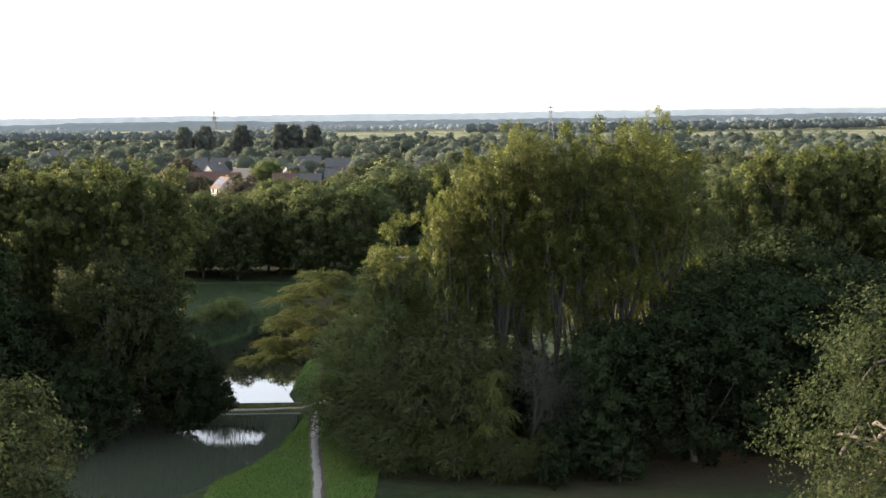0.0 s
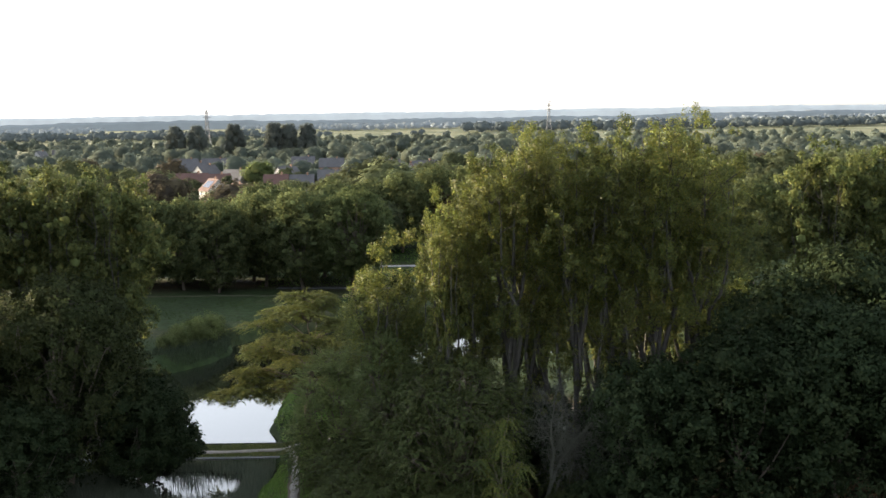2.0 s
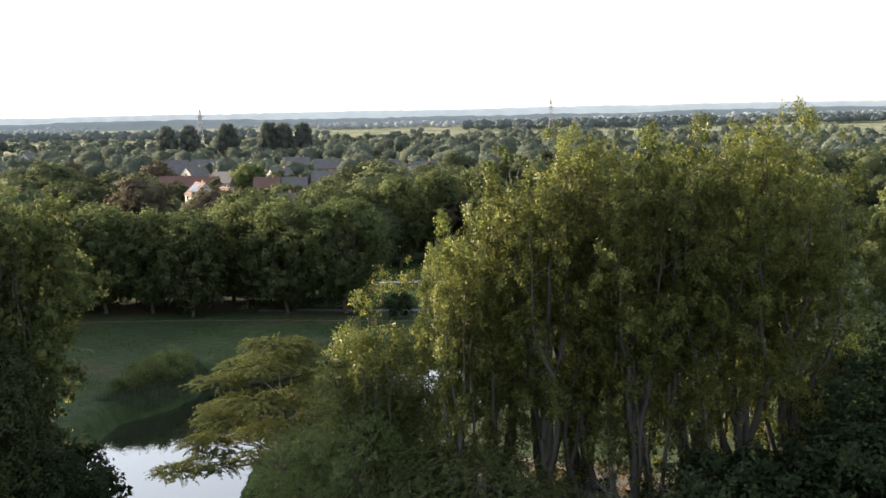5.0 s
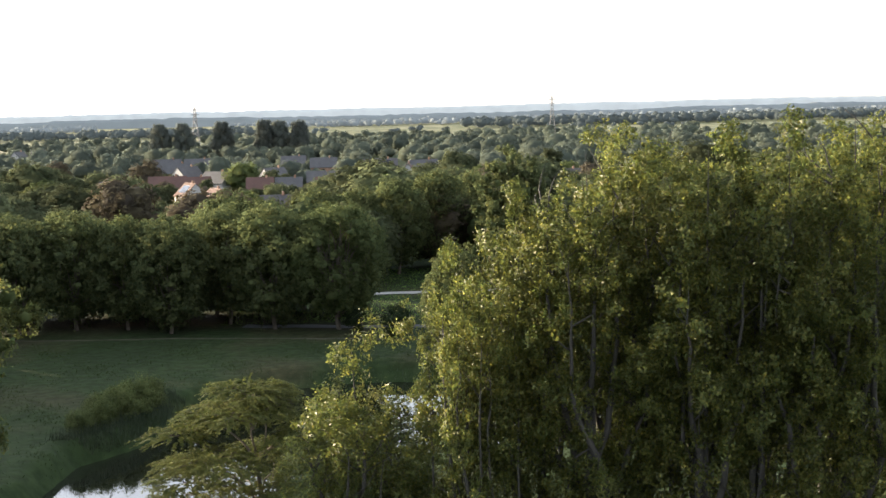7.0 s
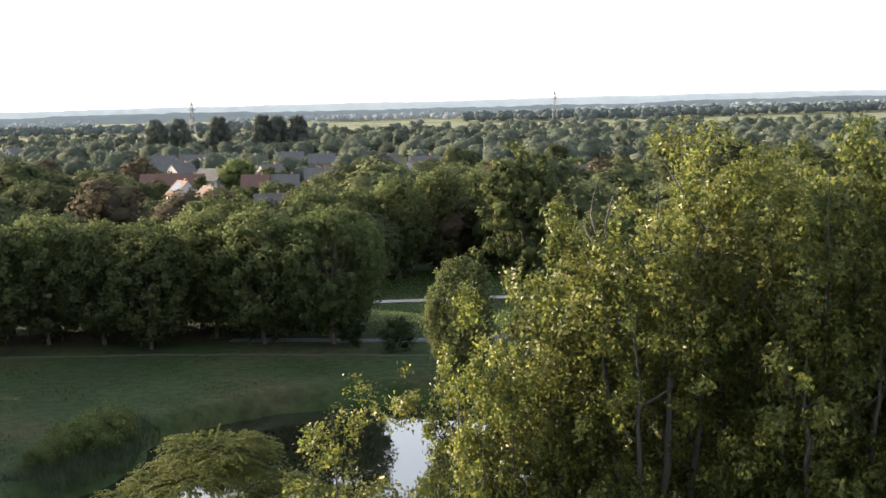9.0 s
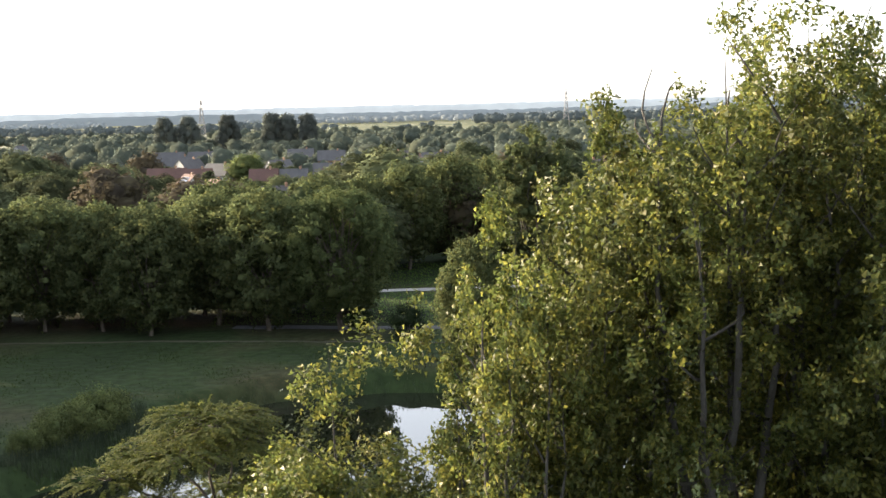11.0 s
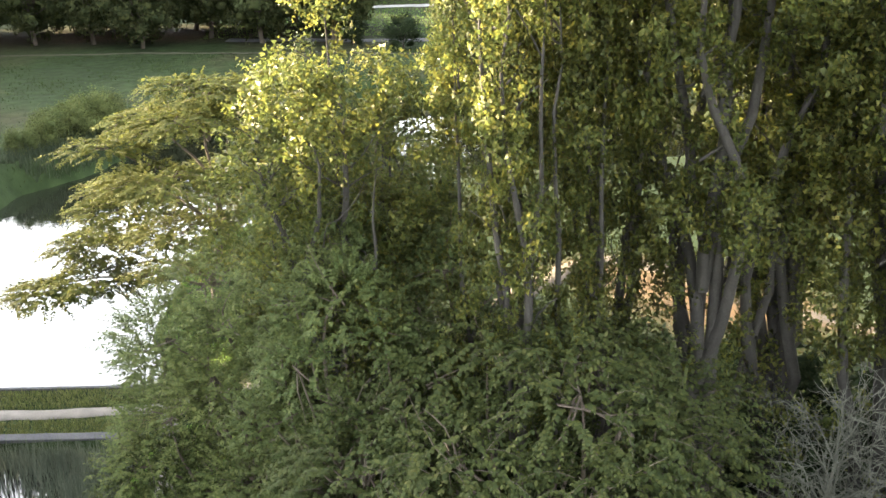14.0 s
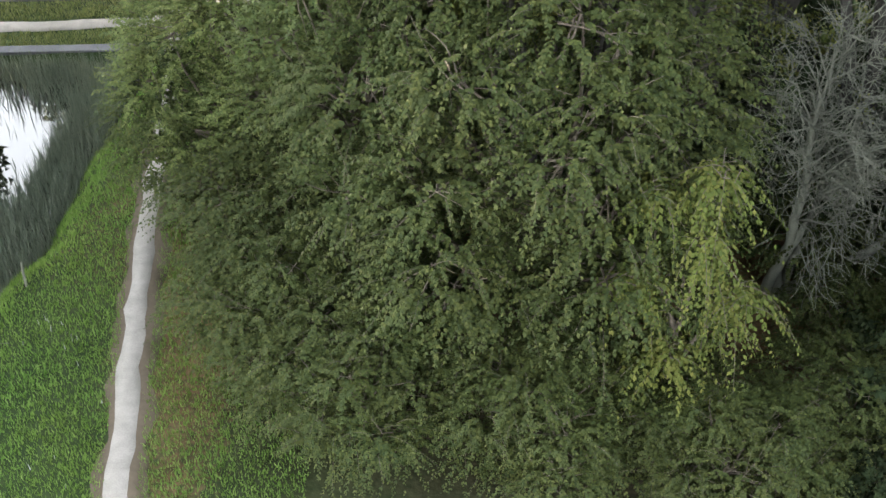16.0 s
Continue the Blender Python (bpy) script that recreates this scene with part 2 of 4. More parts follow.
def mesh_of(name, verts, corners, mat, smooth=False, normals=None):
    """A mesh from arrays: corners is (faces, 3 or 4). normals: one for each vertex, for foliage that rounds off softly."""
    verts, corners = np.asarray(verts, np.float32), np.asarray(corners, np.int32)
    me = bpy.data.meshes.new(name)
    me.vertices.add(len(verts))
    me.vertices.foreach_set("co", verts.ravel())
    k = corners.shape[1]
    me.loops.add(corners.size)
    me.loops.foreach_set("vertex_index", corners.ravel())
    me.polygons.add(len(corners))
    me.polygons.foreach_set("loop_start", np.arange(0, corners.size, k, dtype=np.int32))
    me.polygons.foreach_set("loop_total", np.full(len(corners), k, np.int32))
    me.polygons.foreach_set("use_smooth", np.full(len(corners), smooth or normals is not None))
    if normals is not None:
        me.attributes.new("custom_normal", "FLOAT_VECTOR", "POINT").data.foreach_set("vector", np.asarray(normals, np.float32).ravel())
    me.update(calc_edges=True)
    me.materials.append(mat)
    return me


def part_mesh(name, me, parent, label=""):
    ob = new(name, me)
    ob.parent = parent
    return tagged(ob, label)


def part(name, bm, mat, parent, label=""):
    me = bpy.data.meshes.new(name)
    bm.to_mesh(me)
    bm.free()
    me.materials.append(mat)
    return part_mesh(name, me, parent, label)


def unit(v):
    return v / np.maximum(np.linalg.norm(v, axis=-1, keepdims=True), 1e-6)


class Tubes:
    """Tapered round branches gathered into one mesh."""

    def __init__(self):
        self.v, self.f, self.n = [], [], 0

    def add(self, path, radii, sides=6):
        path, radii = np.asarray(path, float), np.asarray(radii, float)
        t = unit(np.gradient(path, axis=0))
        ref = np.where(np.abs(t[:, 2:3]) > 0.9, [[1.0, 0, 0]], [[0, 0, 1.0]])
        u = unit(np.cross(t, ref))
        w = np.cross(t, u)
        ang = np.arange(sides) / sides * 2 * np.pi
        ring = path[:, None] + radii[:, None, None] * (np.cos(ang)[None, :, None] * u[:, None] + np.sin(ang)[None, :, None] * w[:, None])
        m, i, j = len(path), np.arange(len(path) - 1)[:, None], np.arange(sides)[None]
        q = np.stack([i * sides + j, i * sides + (j + 1) % sides, (i + 1) * sides + (j + 1) % sides, (i + 1) * sides + j], -1).reshape(-1, 4)
        self.v.append(ring.reshape(-1, 3))
        self.f.append(q + self.n)
        self.n += m * sides

    def join(self, other):
        self.v += other.v
        self.f += [q + self.n for q in other.f]
        self.n += other.n
        return self

    def mesh(self, name, mat):
        return mesh_of(name, np.concatenate(self.v), np.concatenate(self.f), mat, True)


def branch_path(a, b, bend=0.12, steps=6, lift=0.0):
    """A wavering way from a to b; lift bows it upwards."""
    a, b = np.asarray(a, float), np.asarray(b, float)
    s = np.linspace(0, 1, steps)[:, None]
    size = np.linalg.norm(b - a)
    p = a + (b - a) * s
    p += np.sin(s * np.pi) * rng.normal(0, bend, 3) * size + np.sin(s * np.pi) * np.array([0, 0, lift * size])
    p[1:-1] += rng.normal(0, 0.015 * size, (steps - 2, 3))
    return p


def ico_ball(fine):
    bm = bmesh.new()
    bmesh.ops.create_icosphere(bm, subdivisions=fine, radius=1.0)
    v = np.array([p.co[:] for p in bm.verts])
    q = np.array([[p.index for p in f.verts] for f in bm.faces])
    bm.free()
    return v, q


BALLS = {k: ico_ball(k) for k in (1, 2, 3)}


def lobe_hulls(c, r, fine):
    """An uneven knobbly hull round each lobe: points, triangles and soft normals."""
    bv, bq = BALLS[fine]
    n, k = len(c), len(bv)
    ph = rng.uniform(0, 6.28, (n, 1, 4))
    b = bv[None]
    bump = 1 + 0.13 * np.sin(b[..., 0] * 5.1 + b[..., 2] * 2.3 + ph[..., 0]) * np.sin(b[..., 1] * 4.7 + ph[..., 1]) + 0.09 * np.sin(b[..., 2] * 8.3 + b[..., 1] * 4 + ph[..., 2]) + rng.normal(0, 0.05, (n, k))
    v = c[:, None] + r[:, None] * b * bump[..., None]
    nrm = unit(b + rng.normal(0, 0.16, (n, k, 3)))
    return v.reshape(-1, 3), (bq[None] + (np.arange(n) * k)[:, None, None]).reshape(-1, 3), nrm.reshape(-1, 3)


def outer_spots(c, r, want, low=0.6, shell=(0.7, 1.02)):
    """Places on the outside of a cluster of lobes, and the ways that point out from there."""
    area = r[:, 0] * r[:, 1] + r[:, 0] * r[:, 2] + r[:, 1] * r[:, 2]
    k = int(want * 3.0)
    which = rng.choice(len(c), k, p=area / area.sum())
    d = unit(rng.normal(size=(k, 3)))
    turn = (d[:, 2] < -0.25) & (rng.random(k) < low)
    d[turn, 2] *= -1
    at = c[which] + r[which] * d * rng.uniform(shell[0], shell[1], (k, 1))
    deep = np.full(k, 9.0)
    for j in range(len(c)):
        deep = np.minimum(deep, np.where(which == j, 9.0, np.linalg.norm((at - c[j]) / r[j], axis=1)))
    keep = np.argsort(deep < rng.uniform(0.45, 0.95, k), kind="stable")[:want]
    return at[keep], d[keep]


def spray_mesh(name, centres, radii, sprays, per, length, leaf, mat, rise=0.15, droop=0.5, hang=0.5, low=0.6, wild=0.3, twigs=None, twig_every=9, flat=0.0):
    """Arching twigs with two rows of single leaves each. droop: how far a twig bends down; hang: how far its leaves do."""
    c, r = np.asarray(centres, float), np.asarray(radii, float)
    at, d = outer_spots(c, r, sprays, low)
    k = len(at)
    axis = d + rng.normal(0, wild, (k, 3))
    axis[:, 2] = axis[:, 2] * (0.5 - 0.4 * flat) + rise
    axis = unit(axis)
    reach = length * rng.uniform(0.5, 1.35, k)
    side = unit(np.cross(axis, [0, 0, 1.0]) + rng.normal(0, 0.25, (k, 3)))
    down = np.array([0, 0, -1.0])
    s = (np.linspace(0.02, 1, per)[None] + rng.normal(0, 0.02, (k, per)))[..., None]
    s0 = s - 0.35
    L = reach[:, None, None]
    p = at[:, None] + axis[:, None] * s0 * L + down * (droop * s * np.abs(s)) * L
    tang = unit(axis[:, None] + down * 2 * droop * s)
    sign = np.where(np.arange(per) % 2, 1.0, -1.0)[None, :, None] * rng.uniform(0.5, 1.2, (k, per, 1))
    way = unit(tang * 0.75 + side[:, None] * sign + down * hang * rng.uniform(0.2, 1.6, (k, per, 1)) + rng.normal(0, 0.22, (k, per, 3)))
    face = unit(np.cross(way, np.cross([0, 0, 1.0] + d[:, None] * 0.5, way)) + rng.normal(0, 0.3, (k, per, 3)))
    wide = unit(np.cross(way, face))
    z = leaf * rng.uniform(0.65, 1.3, (k, per, 1)) * (1.12 - 0.45 * s.clip(0, 1))
    v = np.stack([p, p + way * z * 0.45 + wide * z * 0.3, p + way * z, p + way * z * 0.45 - wide * z * 0.3], 2).reshape(-1, 3)
    if twigs is not None:
        for i in range(0, k, twig_every):
            u = np.linspace(-0.1, 0.95, 5)[:, None]
            twigs.add(at[i] + axis[i] * (u - 0.35) * reach[i] + down * (droop * u * np.abs(u)) * reach[i], np.linspace(0.014, 0.005, 5), 3)
    return mesh_of(name, v, np.arange(len(v)).reshape(-1, 4), mat)


def crown_mesh(name, centres, radii, n, size, mat, per=45, out=0.8, up=0.0, length=0.9, sigma=0.22, low=0.6, shell=(0.62, 1.03), flat=0.0, tri=False, ruffle=0.5, thin=0.0, soft=0.0, arch=0.0, core=0.0, fine=1):
    """Leaves in sprays over a cluster of lobes. thin: how much sparser they grow towards the foot. core: the size of the dense uneven
    leaf mass inside each lobe, for trees far off."""
    c, r = np.asarray(centres, float), np.asarray(radii, float)
    area = (r[:, 0] * r[:, 1] + r[:, 0] * r[:, 2] + r[:, 1] * r[:, 2])
    rise = (c[:, 2] - c[:, 2].min()) / max(0.1, np.ptp(c[:, 2]))
    area = area * (1 - thin * (1 - rise).clip(0, 1) ** 1.5)
    want = max(1, int(n / per))
    k = int(want * 3.2)
    which = rng.choice(len(c), k, p=area / area.sum())
    d = unit(rng.normal(size=(k, 3)))
    turn = (d[:, 2] < -0.25) & (rng.random(k) < low)
    d[turn, 2] *= -1
    at = c[which] + r[which] * d * rng.uniform(shell[0], shell[1], (k, 1))
    deep = np.full(k, 9.0)  # sprays buried inside other lobes get no light and bear no leaves
    for j in range(len(c)):
        deep = np.minimum(deep, np.where(which == j, 9.0, np.linalg.norm((at - c[j]) / r[j], axis=1)))
    keep = np.argsort(deep < rng.uniform(0.45, 0.95, k), kind="stable")[:want]
    at, d, k = at[keep], d[keep], want
    axis = unit(d * out + [0, 0, up] + rng.normal(0, 0.25, (k, 3)))
    reach = length * rng.uniform(0.4, 1.4, k)
    many = rng.integers(int(per * 0.6), int(per * 1.4) + 1, k)
    i = np.repeat(np.arange(k), many)
    m = len(i)
    s = rng.random((m, 1)) - 0.35
    spread = rng.normal(0, 1, (m, 3)) * sigma * (1.15 - 0.6 * s.clip(0, 1)) * [1, 1, 1 - flat]
    p = at[i] + axis[i] * s * reach[i][:, None] + spread
    p[:, 2] -= arch * (s[:, 0] + 0.35) ** 2 * reach[i]
    nrm = unit(d[i] * 0.8 + [0, 0, 0.35 + flat] + rng.normal(0, ruffle, (m, 3)))
    t = unit(np.cross(nrm, rng.normal(size=(m, 3))))
    b = np.cross(nrm, t)
    z = (size * rng.uniform(0.6, 1.35, m))[:, None]
    if tri:
        v = np.stack([p - t * z * 0.5 + b * z * 0.4, p - t * z * 0.5 - b * z * 0.4, p + t * z * 0.6], 1)
        shade = None
        if soft:
            mid = p.mean(axis=0)
            shade = np.repeat(unit(unit((p - mid) / (np.ptp(p, axis=0) / 2)) * soft + d[i] * 0.7 + rng.normal(0, ruffle * 0.6, (m, 3))), 3, axis=0)
        v, q = v.reshape(-1, 3), np.arange(3 * m).reshape(-1, 3)
        if core:
            hv, hq, hn = lobe_hulls(c, r * core, fine)
            q = np.concatenate([q, hq + len(v)])
            v = np.concatenate([v, hv])
            shade = np.concatenate([shade, unit(unit((hv - mid) / (np.ptp(p, axis=0) / 2)) * soft + hn)])
        return mesh_of(name, v, q, mat, normals=shade)
    fold = nrm * z * 0.1
    v = np.stack([p - t * z * 0.5, p + b * z * 0.36 + fold, p + t * z * 0.55, p - b * z * 0.36 + fold], 1)
    return mesh_of(name, v.reshape(-1, 3), np.arange(4 * m).reshape(-1, 4), mat)


KINDS = {}


def grow(key, name, trunk, limbs, crown):
    KINDS[key] = (name, trunk, limbs, crown)


def plant(key, x, y, height, turn=0.0, wide=1.0, z=0.0, label="", group="", category="tree", lean=0.0):
    """A tree of a kind at its place; trees of one kind share their meshes. height is in parts of the kind's own."""
    name, trunk, limbs, crown = KINDS[key]
    thing = new(name)
    thing.matrix_world = pose(x, y, z, 0, lean, turn) @ Matrix.Diagonal((height * wide, height * wide, height, 1))
    if trunk:
        part_mesh("trunk", trunk, thing)
    if limbs:
        part_mesh("twig_tangle", limbs, thing)
    if crown:
        part_mesh("crown", crown, thing)
    return tagged(thing, label, category, group)


def poplar_kind(key, high, wide, spires, leaves, size, mat=None, bare=0.2, tri=False, cone=0.2, thin=0.8, core=0.0, clump=1.0, soft=0.0):
    """An upright poplar: a straight trunk and steep limbs, each with its own spire of leaves. Unit: metres."""
    mat = mat or LEAF_POPLAR
    tubes, arms = Tubes(), Tubes()
    sway = rng.normal(0, 0.25, 2)
    stem = np.array([[sway[0] * math.sin(s * 3), sway[1] * math.sin(s * 2.4), s * high * 0.93] for s in np.linspace(0, 1, 12)])
    rad = np.linspace(1, 0.03, 12) ** 1.1 * high * 0.0115
    rad[0] *= 1.35
    tubes.add(stem, rad, 9)
    cs, rs = [], []
    spots = [(0, 0, bare * high, high * 0.94, 0.46 * wide)]
    for i in range(spires):
        ang = i * 2.399 + rng.uniform(-0.35, 0.35)
        far = wide * rng.uniform(0.35, 0.92)
        top = high * rng.uniform(0.93, 1.0) * (1 - cone * (far / wide) ** 1.5)
        spots.append((far * math.cos(ang), far * math.sin(ang), high * rng.uniform(bare * 0.8, bare + 0.3), top, wide * rng.uniform(0.28, 0.42)))
    for dx, dy, z0, z1, r in spots:
        n = max(8, int((z1 - z0) / (r * 0.78)))
        ox, oy = 0.0, 0.0
        for j in range(n):
            s = (j + 0.5) / n
            fat = r * min(1.0, 0.6 + 2.0 * s, 0.55 + 1.9 * (1 - s))
            pull = 0.55 + 0.45 * min(1, s * 1.6)
            turn = rng.uniform(0, 6.28)
            ox, oy = 0.7 * ox + rng.normal(0, 0.5 * r), 0.7 * oy + rng.normal(0, 0.5 * r)
            for k in range(2):  # leafy clumps at the twig ends, on two sides
                reach = fat * rng.uniform(0.45, 0.85)
                size_k = fat * rng.uniform(0.3, 0.72)
                ang = turn + math.pi * k + rng.normal(0, 0.5)
                cs.append((dx * pull + ox + reach * math.cos(ang), dy * pull + oy + reach * math.sin(ang), min(z0 + (z1 - z0) * s + rng.normal(0, 0.6 * r), z1)))
                rs.append((size_k, size_k, size_k * rng.uniform(0.8, 1.2)))
        if dx or dy:
            zb = max(high * 0.1, z0 - high * rng.uniform(0.06, 0.2))
            arms.add(branch_path((0, 0, zb), (dx * 0.9, dy * 0.9, z0 + (z1 - z0) * 0.45), 0.05, 7), np.linspace(0.0075, 0.0035, 7) * high, 6)
            arms.add(branch_path((dx * 0.9, dy * 0.9, z0 + (z1 - z0) * 0.45), (dx, dy, z1 * 0.94), 0.03, 6), np.linspace(0.0035, 0.0005, 6) * high, 5)
            for _ in range(7):
                q = rng.uniform(0.1, 0.9)
                a0 = np.array([dx * (0.5 + 0.5 * q), dy * (0.5 + 0.5 * q), z0 + (z1 - z0) * q])
                out = np.array([*rng.normal(0, 1, 2), 0.0])
                arms.add(branch_path(a0, a0 + unit(out) * r * 1.1 + [0, 0, r * rng.uniform(0.6, 1.4)], 0.08, 5), np.linspace(0.0016, 0.0005, 5) * high, 4)
    crown = crown_mesh("crown", cs, rs, leaves, size, mat, per=46, out=0.8, up=0.1, length=0.6 * clump, sigma=0.16 * clump, low=0.3, shell=(0.6, 1.08), tri=tri, thin=thin, soft=soft, core=core, ruffle=0.7)
    grow(key, "poplar_tree", tubes.join(arms).mesh("trunk", BARK_GREY), None, crown)


def round_kind(key, high, wide, lobes, leaves, size, mat, name="broadleaf_tree", bare=0.2, droop=0.0, tri=False, per=40, squash=0.75, bark=None, twigs=0, length=0.9, sigma=0.24, flat=0.0, top=0.5, fork=True, ruffle=0.5, tight=False, soft=0.0, arch=0.0, lobe=(0.27, 0.42), stem=0.021, core=0.0, fine=2, spray=None):
    """A spreading tree or shrub: a trunk that forks into limbs, with lobes of leaves round their ends."""
    bark = bark or BARK
    tubes, arms = Tubes(), Tubes()
    split = bare * high + 0.12 * high
    tubes.add(branch_path((0, 0, -0.1), (rng.normal(0, 0.02 * high), rng.normal(0, 0.02 * high), min(split + 0.25 * high, 0.86 * high)), 0.03, 7 if fork else 4), np.linspace(stem, stem * 0.43, 7 if fork else 4) * high, 8 if fork else 5)
    cs, rs = [], []
    mid, half = high * (bare + (1 - bare) * 0.5), high * (1 - bare) * 0.5
    for i in range(lobes):
        s = (i + 0.5) / lobes
        zz = 1 - 2 * s
        ang = i * 2.399 + rng.uniform(-0.3, 0.3)
        ring = math.sqrt(max(0, 1 - abs(zz) ** 2.4))
        rr = wide * (rng.uniform(0.4, 0.54) if tight else rng.uniform(*lobe))
        f = rng.uniform(0.4, 0.6) if tight else rng.uniform(0.55, 0.8)
        c = np.array([ring * wide * f * math.cos(ang), ring * wide * f * math.sin(ang), mid + zz * (half - rr * squash * 0.8)])
        cs.append(c)
        rs.append((rr, rr, rr * squash * rng.uniform(0.8, 1.15)))
        zb = min(0.8 * high, split + rng.uniform(-0.06, 0.2) * high, max(0.1 * high, c[2] - 0.1 * high))
        if fork or i % 4 == 0:
            arms.add(branch_path((0, 0, zb), c, 0.07, 6 if fork else 3, 0.06), np.linspace(0.009, 0.002, 6 if fork else 3) * high, 5 if fork else 3)
        for _ in range(twigs):
            d = unit(rng.normal(size=3) + [0, 0, 0.3])
            arms.add(branch_path(c - d * rr * 0.2, c + d * rr * 1.02, 0.08, 5), np.linspace(0.0028, 0.0006, 5) * high, 4)
    if spray:
        crown = spray_mesh("crown", cs, rs, leaves, per, length, size, mat, twigs=arms, **spray)
    else:
        crown = crown_mesh("crown", cs, rs, leaves, size, mat, per=per, core=core, fine=fine, out=0.8, up=-droop + 0.1, length=length, sigma=sigma, tri=tri, flat=flat, low=top, ruffle=ruffle, soft=soft, arch=arch, shell=(0.8, 1.08) if core else (0.62, 1.03))
    grow(key, name, tubes.join(arms).mesh("trunk", bark), None, crown)


# ---- ground, ponds, paths ----
POND = [(-31, 131.6), (-16.5, 131.6), (-19.2, 141.1), (-19.4, 151.8), (-13.9, 160.3), (-4.3, 166.7), (8.6, 169.9), (21.3, 174.1), (25.6, 183.7), (17.0, 194.4), (4.3, 201.4), (-8.6, 203.0), (-18.9, 200.6), (-26.5, 195.2), (-30.4, 188.5), (-29.8, 181.9), (-32.1, 175.3), (-35.9, 170.2), (-36.7, 156.0), (-36.3, 143.2)]
LOWER = [(-36.8, 126.2), (-16.4, 126.2), (-16.7, 119.8), (-17.4, 111.4), (-19.5, 105.2), (-23.1, 97.8), (-31.6, 93.7), (-40.0, 98.9), (-43.2, 113.5)]


def inside_depth(px, py, poly):
    """How far inside (plus) or outside (minus) a polygon points lie."""
    inside = np.zeros(px.shape, bool)
    best = np.full(px.shape, 1e9)
    for (x0, y0), (x1, y1) in zip(poly, poly[1:] + poly[:1]):
        cross = ((y0 > py) != (y1 > py)) & (px < (x1 - x0) * (py - y0) / (y1 - y0 + 1e-12) + x0)
        inside ^= cross
        dx, dy = x1 - x0, y1 - y0
        s = (((px - x0) * dx + (py - y0) * dy) / (dx * dx + dy * dy)).clip(0, 1)
        best = np.minimum(best, np.hypot(px - x0 - s * dx, py - y0 - s * dy))
    return np.where(inside, best, -best)


def wobble(px, py, scale):
    return (np.sin(px * scale + 1.3) * np.cos(py * scale * 0.83 + 0.4) + 0.5 * np.sin(px * scale * 2.1 + py * scale * 1.7) + 0.3 * np.cos(px * scale * 4.3 - py * scale * 3.1)) / 1.8


def ground_height(px, py):
    d = np.maximum(inside_depth(px, py, POND), inside_depth(px, py, LOWER)) + 0.35 * wobble(px, py, 0.9)
    near = np.exp(-((px + 5) ** 2 + (py - 170) ** 2) / 130.0**2)
    h = 0.16 * wobble(px, py, 0.11) * near + 0.06 * wobble(px, py, 0.7) * near
    hollow = 0.9 * np.clip((-12.6 - px) / 3.5, 0, 1) * np.exp(-(((py - 129) / 9.0) ** 4))  # the dam lies lower than the bank
    dam = (py > 125.9) & (py < 132.0)
    d = np.where(dam, -9.0, d)
    bank = np.clip((d + 2.4) / 3.4, 0, 1)
    deep = np.where(py > 129, 3.4, 2.6)
    return (h - hollow) * (1 - bank) - deep * bank * bank * (3 - 2 * bank)


def steps(*runs):
    out = []
    for a, b, n in runs:
        out += list(np.linspace(a, b, n, endpoint=False))
    return np.array(out + [runs[-1][1]])


def build_ground():
    xs = steps((-4900, -700, 10), (-700, -90, 14), (-90, 40, 130), (40, 110, 14), (110, 700, 12), (700, 4900, 10))
    ys = steps((-600, 80, 12), (80, 200, 130), (200, 290, 40), (290, 900, 20), (900, 4900, 24))
    gx, gy = np.meshgrid(xs, ys)
    v = np.stack([gx, gy, ground_height(gx, gy)], -1).reshape(-1, 3)
    w = len(xs)
    i, j = np.meshgrid(np.arange(w - 1), np.arange(len(ys) - 1))
    a = (j * w + i).ravel()
    me = mesh_of("ground", v, np.stack([a, a + 1, a + w + 1, a + w], -1), GROUND, True)
    x, y = v[:, 0], v[:, 1]
    bare = 0.12 + 0.1 * wobble(x, y, 0.2)
    for bx, by, sx, sy, k in ((10, 144, 9, 5, 0.5), (14, 138, 6, 4, 0.5), (2, 128, 14, 9, 0.36), (0, 112, 22, 9, 0.5), (-9.6, 100, 1.2, 10, 0.4), (-11.5, 104, 1.0, 9, 0.22),
                              (-6, 134, 5, 5, 0.5), (-30, 196, 10, 4, 0.3), (-22, 203, 9, 3, 0.3), (25, 112, 20, 14, 0.5), (-32, 116, 12, 9, 0.3), (-40, 236, 30, 7, 0.4)):
        bare += k * np.exp(-(((x - bx) / sx) ** 2 + ((y - by) / sy) ** 2))
    field = np.clip((y - 860) / 150, 0, 1)
    shaded_litter = np.zeros(len(x))
    # patches under the trees: leaf litter with shade painted in
    for bx, by, sx, sy, k in ((14, 104, 24, 9, 1.1), (36, 110, 24, 14, 1.1), (-34, 114, 13, 8, 1.0), (-1, 112, 9, 9, 0.9), (-45, 238, 42, 9, 1.0), (-16, 229, 6, 3, 0.7)):
        shaded_litter += k * np.exp(-(((x - bx) / sx) ** 2 + ((y - by) / sy) ** 2))
    for name, val in (("bare", bare), ("field", field), ("shaded_litter", shaded_litter)):
        me.attributes.new(name, "FLOAT", "POINT").data.foreach_set("value", val.astype(np.float32))
    tagged(new("ground", me), "grassy park ground with worn earth under the trees", "ground", kind="structure")


build_ground()


def sheet(name, x0, x1, y0, y1, z, mat, label, category):
    """A level sheet that runs in under the banks on all sides."""
    me = mesh_of(name, [(x0, y0, z), (x1, y0, z), (x1, y1, z), (x0, y1, z)], [(0, 1, 2, 3)], mat)
    return tagged(new(name, me), label, category, kind="structure")


